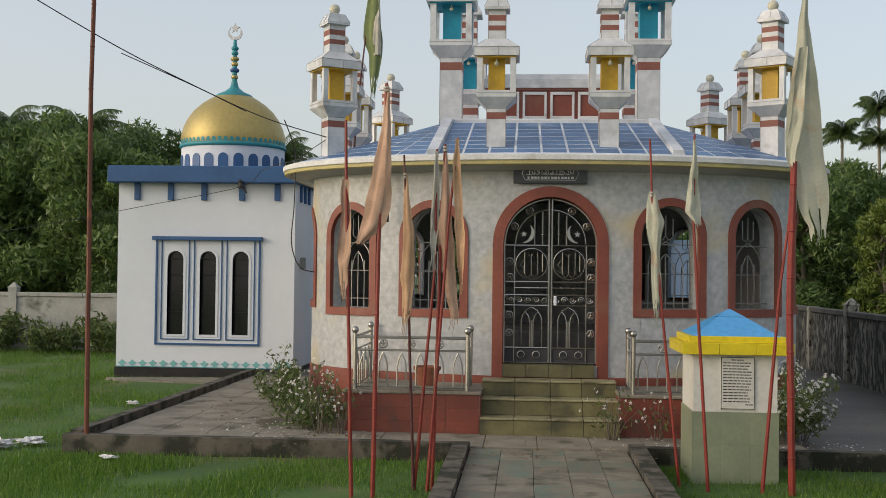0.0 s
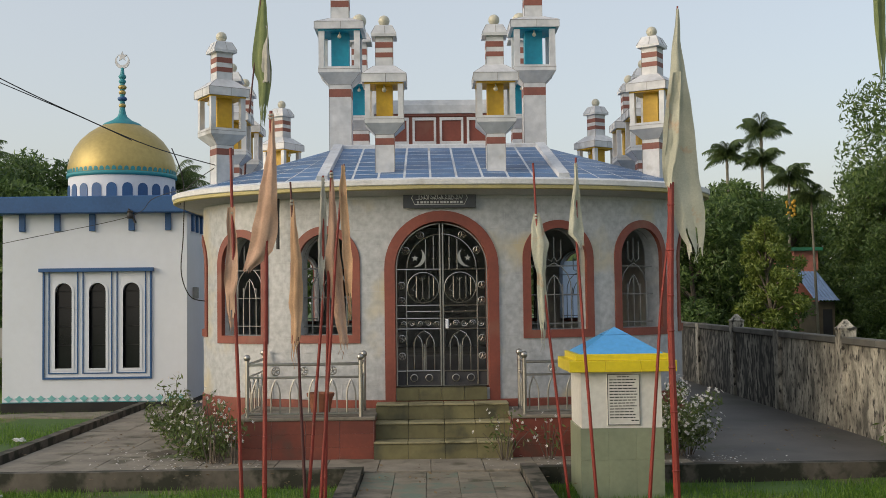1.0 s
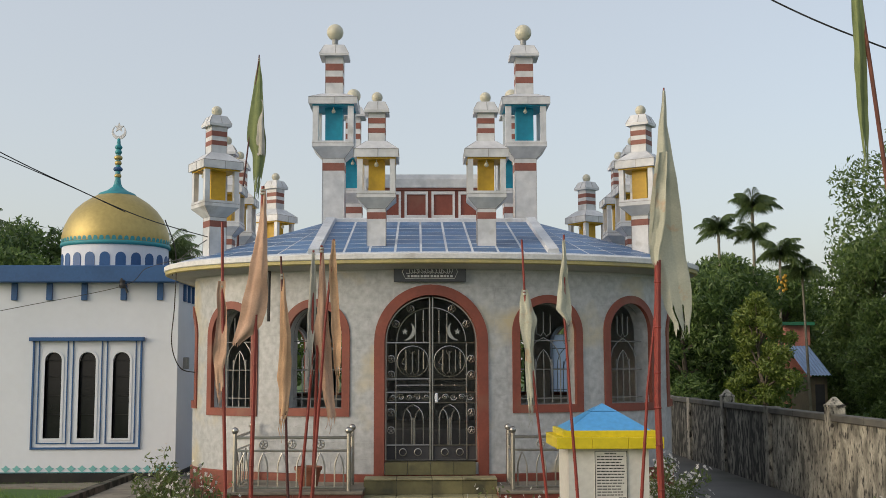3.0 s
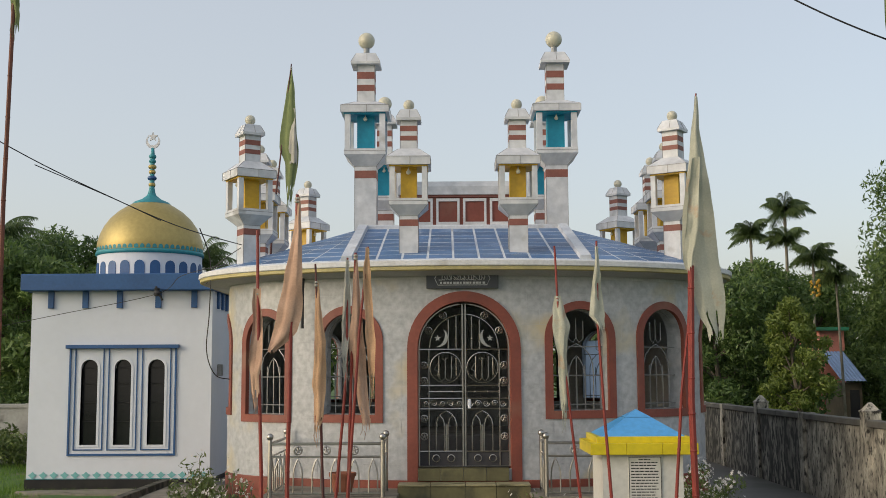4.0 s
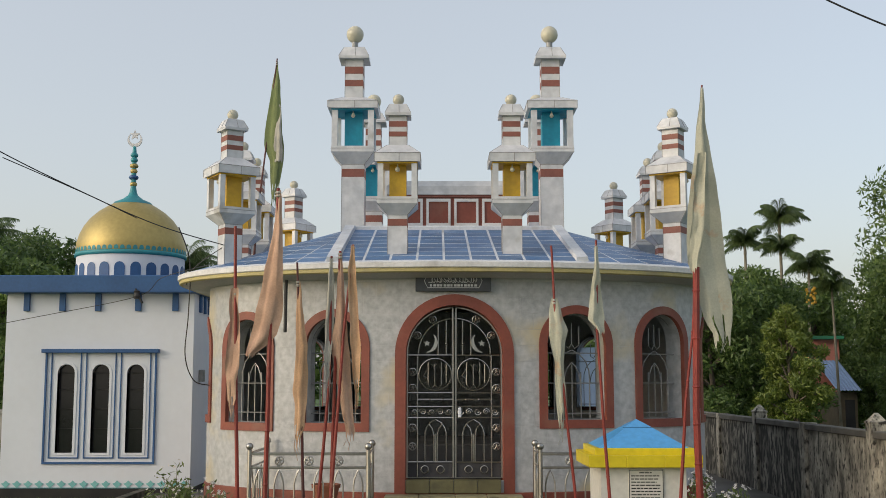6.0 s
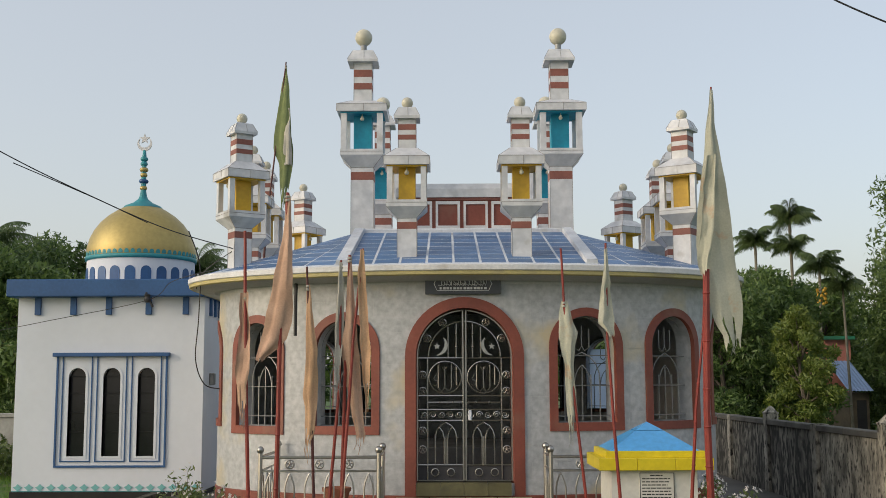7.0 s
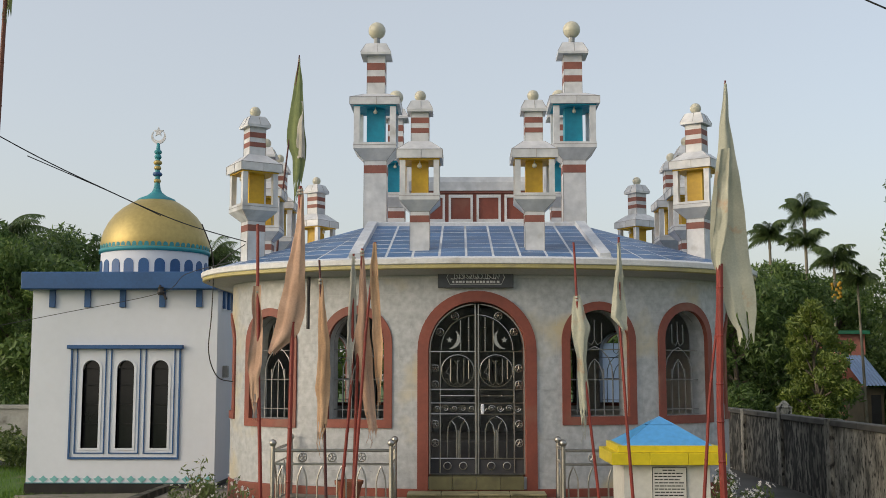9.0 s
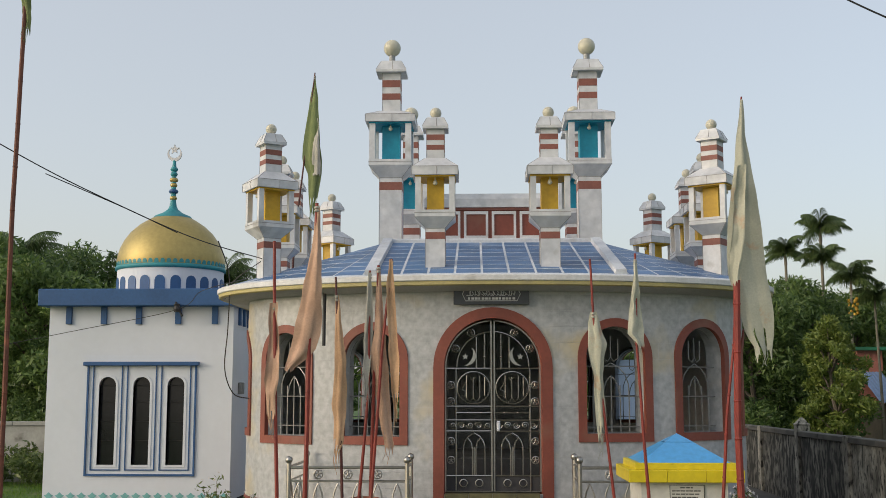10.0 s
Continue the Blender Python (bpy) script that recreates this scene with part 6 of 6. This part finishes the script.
def blades(n, x0, x1, y0, y1, h):
    x, y = rg.uniform(x0, x1, n), rg.uniform(y0, y1, n)
    keep = ~((x > -5.45) & (x < 5.8) & (y > -2.2)) & ~((x > -1.15) & (x < 1.1)) & ~((x > X0 - 0.1) & (x < X1 + 0.1) & (y > Y0 - 0.1))
    patch = np.array([noise.noise((a * 0.7, b * 0.7, 4.0)) for a, b in zip(x, y)])
    keep &= patch + 0.55 * rg.random(n) > 0.08
    x, y = x[keep], y[keep]
    n = len(x)
    a = rg.uniform(0, 6.28, n)
    hh = h * (0.4 + 0.9 * rg.random(n))
    lean = rg.normal(size=(n, 2)) * (hh * 0.5)[:, None]
    w = 0.007
    base = np.stack([x, y, np.full(n, GRASS_Z - 0.05)], 1)
    side = np.stack([np.cos(a), np.sin(a), np.zeros(n)], 1) * w
    tip = base + np.stack([lean[:, 0], lean[:, 1], hh + 0.05], 1)
    v = np.stack([base - side, base + side, tip], 1).reshape(-1, 3)
    return v, np.arange(n * 3).reshape(-1, 3).tolist()


for q in ((110000, -8.5, 5.7, -6.0, -2.1, 0.055), (60000, -14.0, -5.4, -2.2, 6.4, 0.06), (26000, -16.0, -8.0, 6.0, 13.0, 0.10)):
    v, f = blades(*q)
    tagged(new("grass", quads("grass", v, f, M["grass"])), "short uneven lawn grass", "grass", kind="stuff")

# ---- laid pieces: paving slabs, path tiles, wall tiles, roof tiles ----
def slab_mesh(w, d, t=0.03):
    return mesh_of("slab", boxed(-w / 2, w / 2, -d / 2, d / 2, -t, 0, bevel=0.004), M["pave"])


sm = slab_mesh(0.593, 0.593)
rp = random.Random(3)
for i in range(5):
    for j in range(13):
        x, y = -4.92 + 0.6 * i, -1.68 + 0.6 * j
        if x > -3.2 and y > 0.6 or x > -2.7 and y > -0.9:
            continue
        part("slab", sm, None, court, "", Matrix.Translation((x, y, PATIO_Z + 0.004 * rp.uniform(-1, 1))))
for i in range(9):
    x = -2.25 + 0.6 * i
    part("slab", sm, None, court, "", Matrix.Translation((x, -1.68, PATIO_Z - 0.004 + 0.003 * rp.uniform(-1, 1))))
    part("slab", sm, None, court, "", Matrix.Translation((x, -1.08 if abs(x) > 3 else -1.12, PATIO_Z - 0.006)))
pt = mesh_of("tile", boxed(-0.170, 0.170, -0.170, 0.170, -0.03, 0, bevel=0.003), M["path_teal"])
pm = mesh_of("tile", boxed(-0.170, 0.170, -0.170, 0.170, -0.03, 0, bevel=0.003), M["path_tile"])
for i in range(5):
    for j in range(15):
        part("tile", pt if (i * 5 + j * 3) % 7 in (0, 3) or j % 6 == 2 else pm, None, path_bed, "", Matrix.Translation((-0.718 + 0.344 * i, -2.18 - 0.344 * j, 0.028 + 0.003 * rp.uniform(-1, 1))))

# roof tiles, between the ribs and round the visible corners and sides
def roof_piece(s0, s1, t0, t1):
    bm = bmesh.new()
    lo = [roof_at(s0, t0, -0.002), roof_at(s1, t0, -0.002), roof_at(s1, t1, -0.002), roof_at(s0, t1, -0.002)]
    hi = [p + Vector((0, 0, 0.0045)) for p in lo]
    if (lo[2] - lo[3]).length < 0.03:
        mid = (lo[2] + lo[3]) / 2
        lo, hi = lo[:2] + [mid], hi[:2] + [mid + Vector((0, 0, 0.0045))]
    a, b = [bm.verts.new(p) for p in lo], [bm.verts.new(p) for p in hi]
    n = len(a)
    for i in range(n):
        bm.faces.new((a[i], a[(i + 1) % n], b[(i + 1) % n], b[i]))
    bm.faces.new(b)
    return bm


half = ROUND / 2
spans = [(-S_RIB + 0.06, S_RIB - 0.06, 9, 0.030)]
for sx in (-1, 1):
    spans.append((sx * (S_RIB + 0.09), sx * S_SIDE, 7, 0.030))
    spans.append((sx * S_SIDE, sx * (half - S_SIDE), 6, 0.030))
for a, b, n, gap in spans:
    for i in range(n):
        s0, s1 = a + (b - a) * i / n, a + (b - a) * (i + 1) / n
        g = math.copysign(gap / 2, b - a)
        rows_n = 8
        for j in range(rows_n):
            t0 = 0.035 + 0.945 * j / rows_n
            t1 = 0.035 + 0.945 * (j + 1) / rows_n - 0.014
            part("tile", roof_piece(s0 + g, s1 - g, t0, t1), M["roof_blue"], roof)

# wall tiles on the front bow
TW, TH = 0.33, 0.20


def wall_piece(s0, s1, z0, z1):
    NU, NV = 5, 4
    cells = {(i, j) for i in range(NU) for j in range(NV) if not inside_opening(s0 + (s1 - s0) * (i + 0.5) / NU, z0 + (z1 - z0) * (j + 0.5) / NV, 0.55)}
    if not cells:
        return None
    bm = bmesh.new()
    vs = {}

    def vert(i, j, off):
        if (i, j, off) not in vs:
            p, nn = on_plan(s0 + (s1 - s0) * i / NU, off)
            vs[i, j, off] = bm.verts.new((p.x, p.y, z0 + (z1 - z0) * j / NV))
        return vs[i, j, off]
    if len(cells) == NU * NV:
        for i0, i1 in ((0, 2), (2, 5)):
            bm.faces.new((vert(i0, 0, 0.006), vert(i1, 0, 0.006), vert(i1, NV, 0.006), vert(i0, NV, 0.006)))
            bm.faces.new((vert(i0, 0, 0.0), vert(i1, 0, 0.0), vert(i1, 0, 0.006), vert(i0, 0, 0.006)))
            bm.faces.new((vert(i0, NV, 0.006), vert(i1, NV, 0.006), vert(i1, NV, 0.0), vert(i0, NV, 0.0)))
        return bm
    for i, j in cells:
        bm.faces.new((vert(i, j, 0.006), vert(i + 1, j, 0.006), vert(i + 1, j + 1, 0.006), vert(i, j + 1, 0.006)))
    return bm


joined_v, joined_f = [], []
count = 0
s_end = CUM[60] + 2.0
cols = int(2 * s_end / TW)
for j in range(13):
    z0 = PLINTH + 0.004 + j * TH
    z1 = min(z0 + TH - 0.0025, 3.26)
    for i in range(-1, cols + 1):
        s0 = -s_end + i * TW + (TW / 2 if j % 2 else 0)
        bm = wall_piece(s0 + 0.0016, s0 + TW - 0.0016, z0, z1)
        if bm is None:
            continue
        if abs(s0) < 3.55 and count < 300:
            part("tile", bm, M["tile_white"], shrine_wall)
            count += 1
        else:
            k = len(joined_v)
            bm.verts.index_update()
            joined_v += [tuple(v.co) for v in bm.verts]
            joined_f += [tuple(k + v.index for v in fc.verts) for fc in bm.faces]
            bm.free()
rest = part("tiling", quads("tiling", joined_v, joined_f, M["tile_white"]), None, shrine_wall)
rest["kind"] = "stuff"
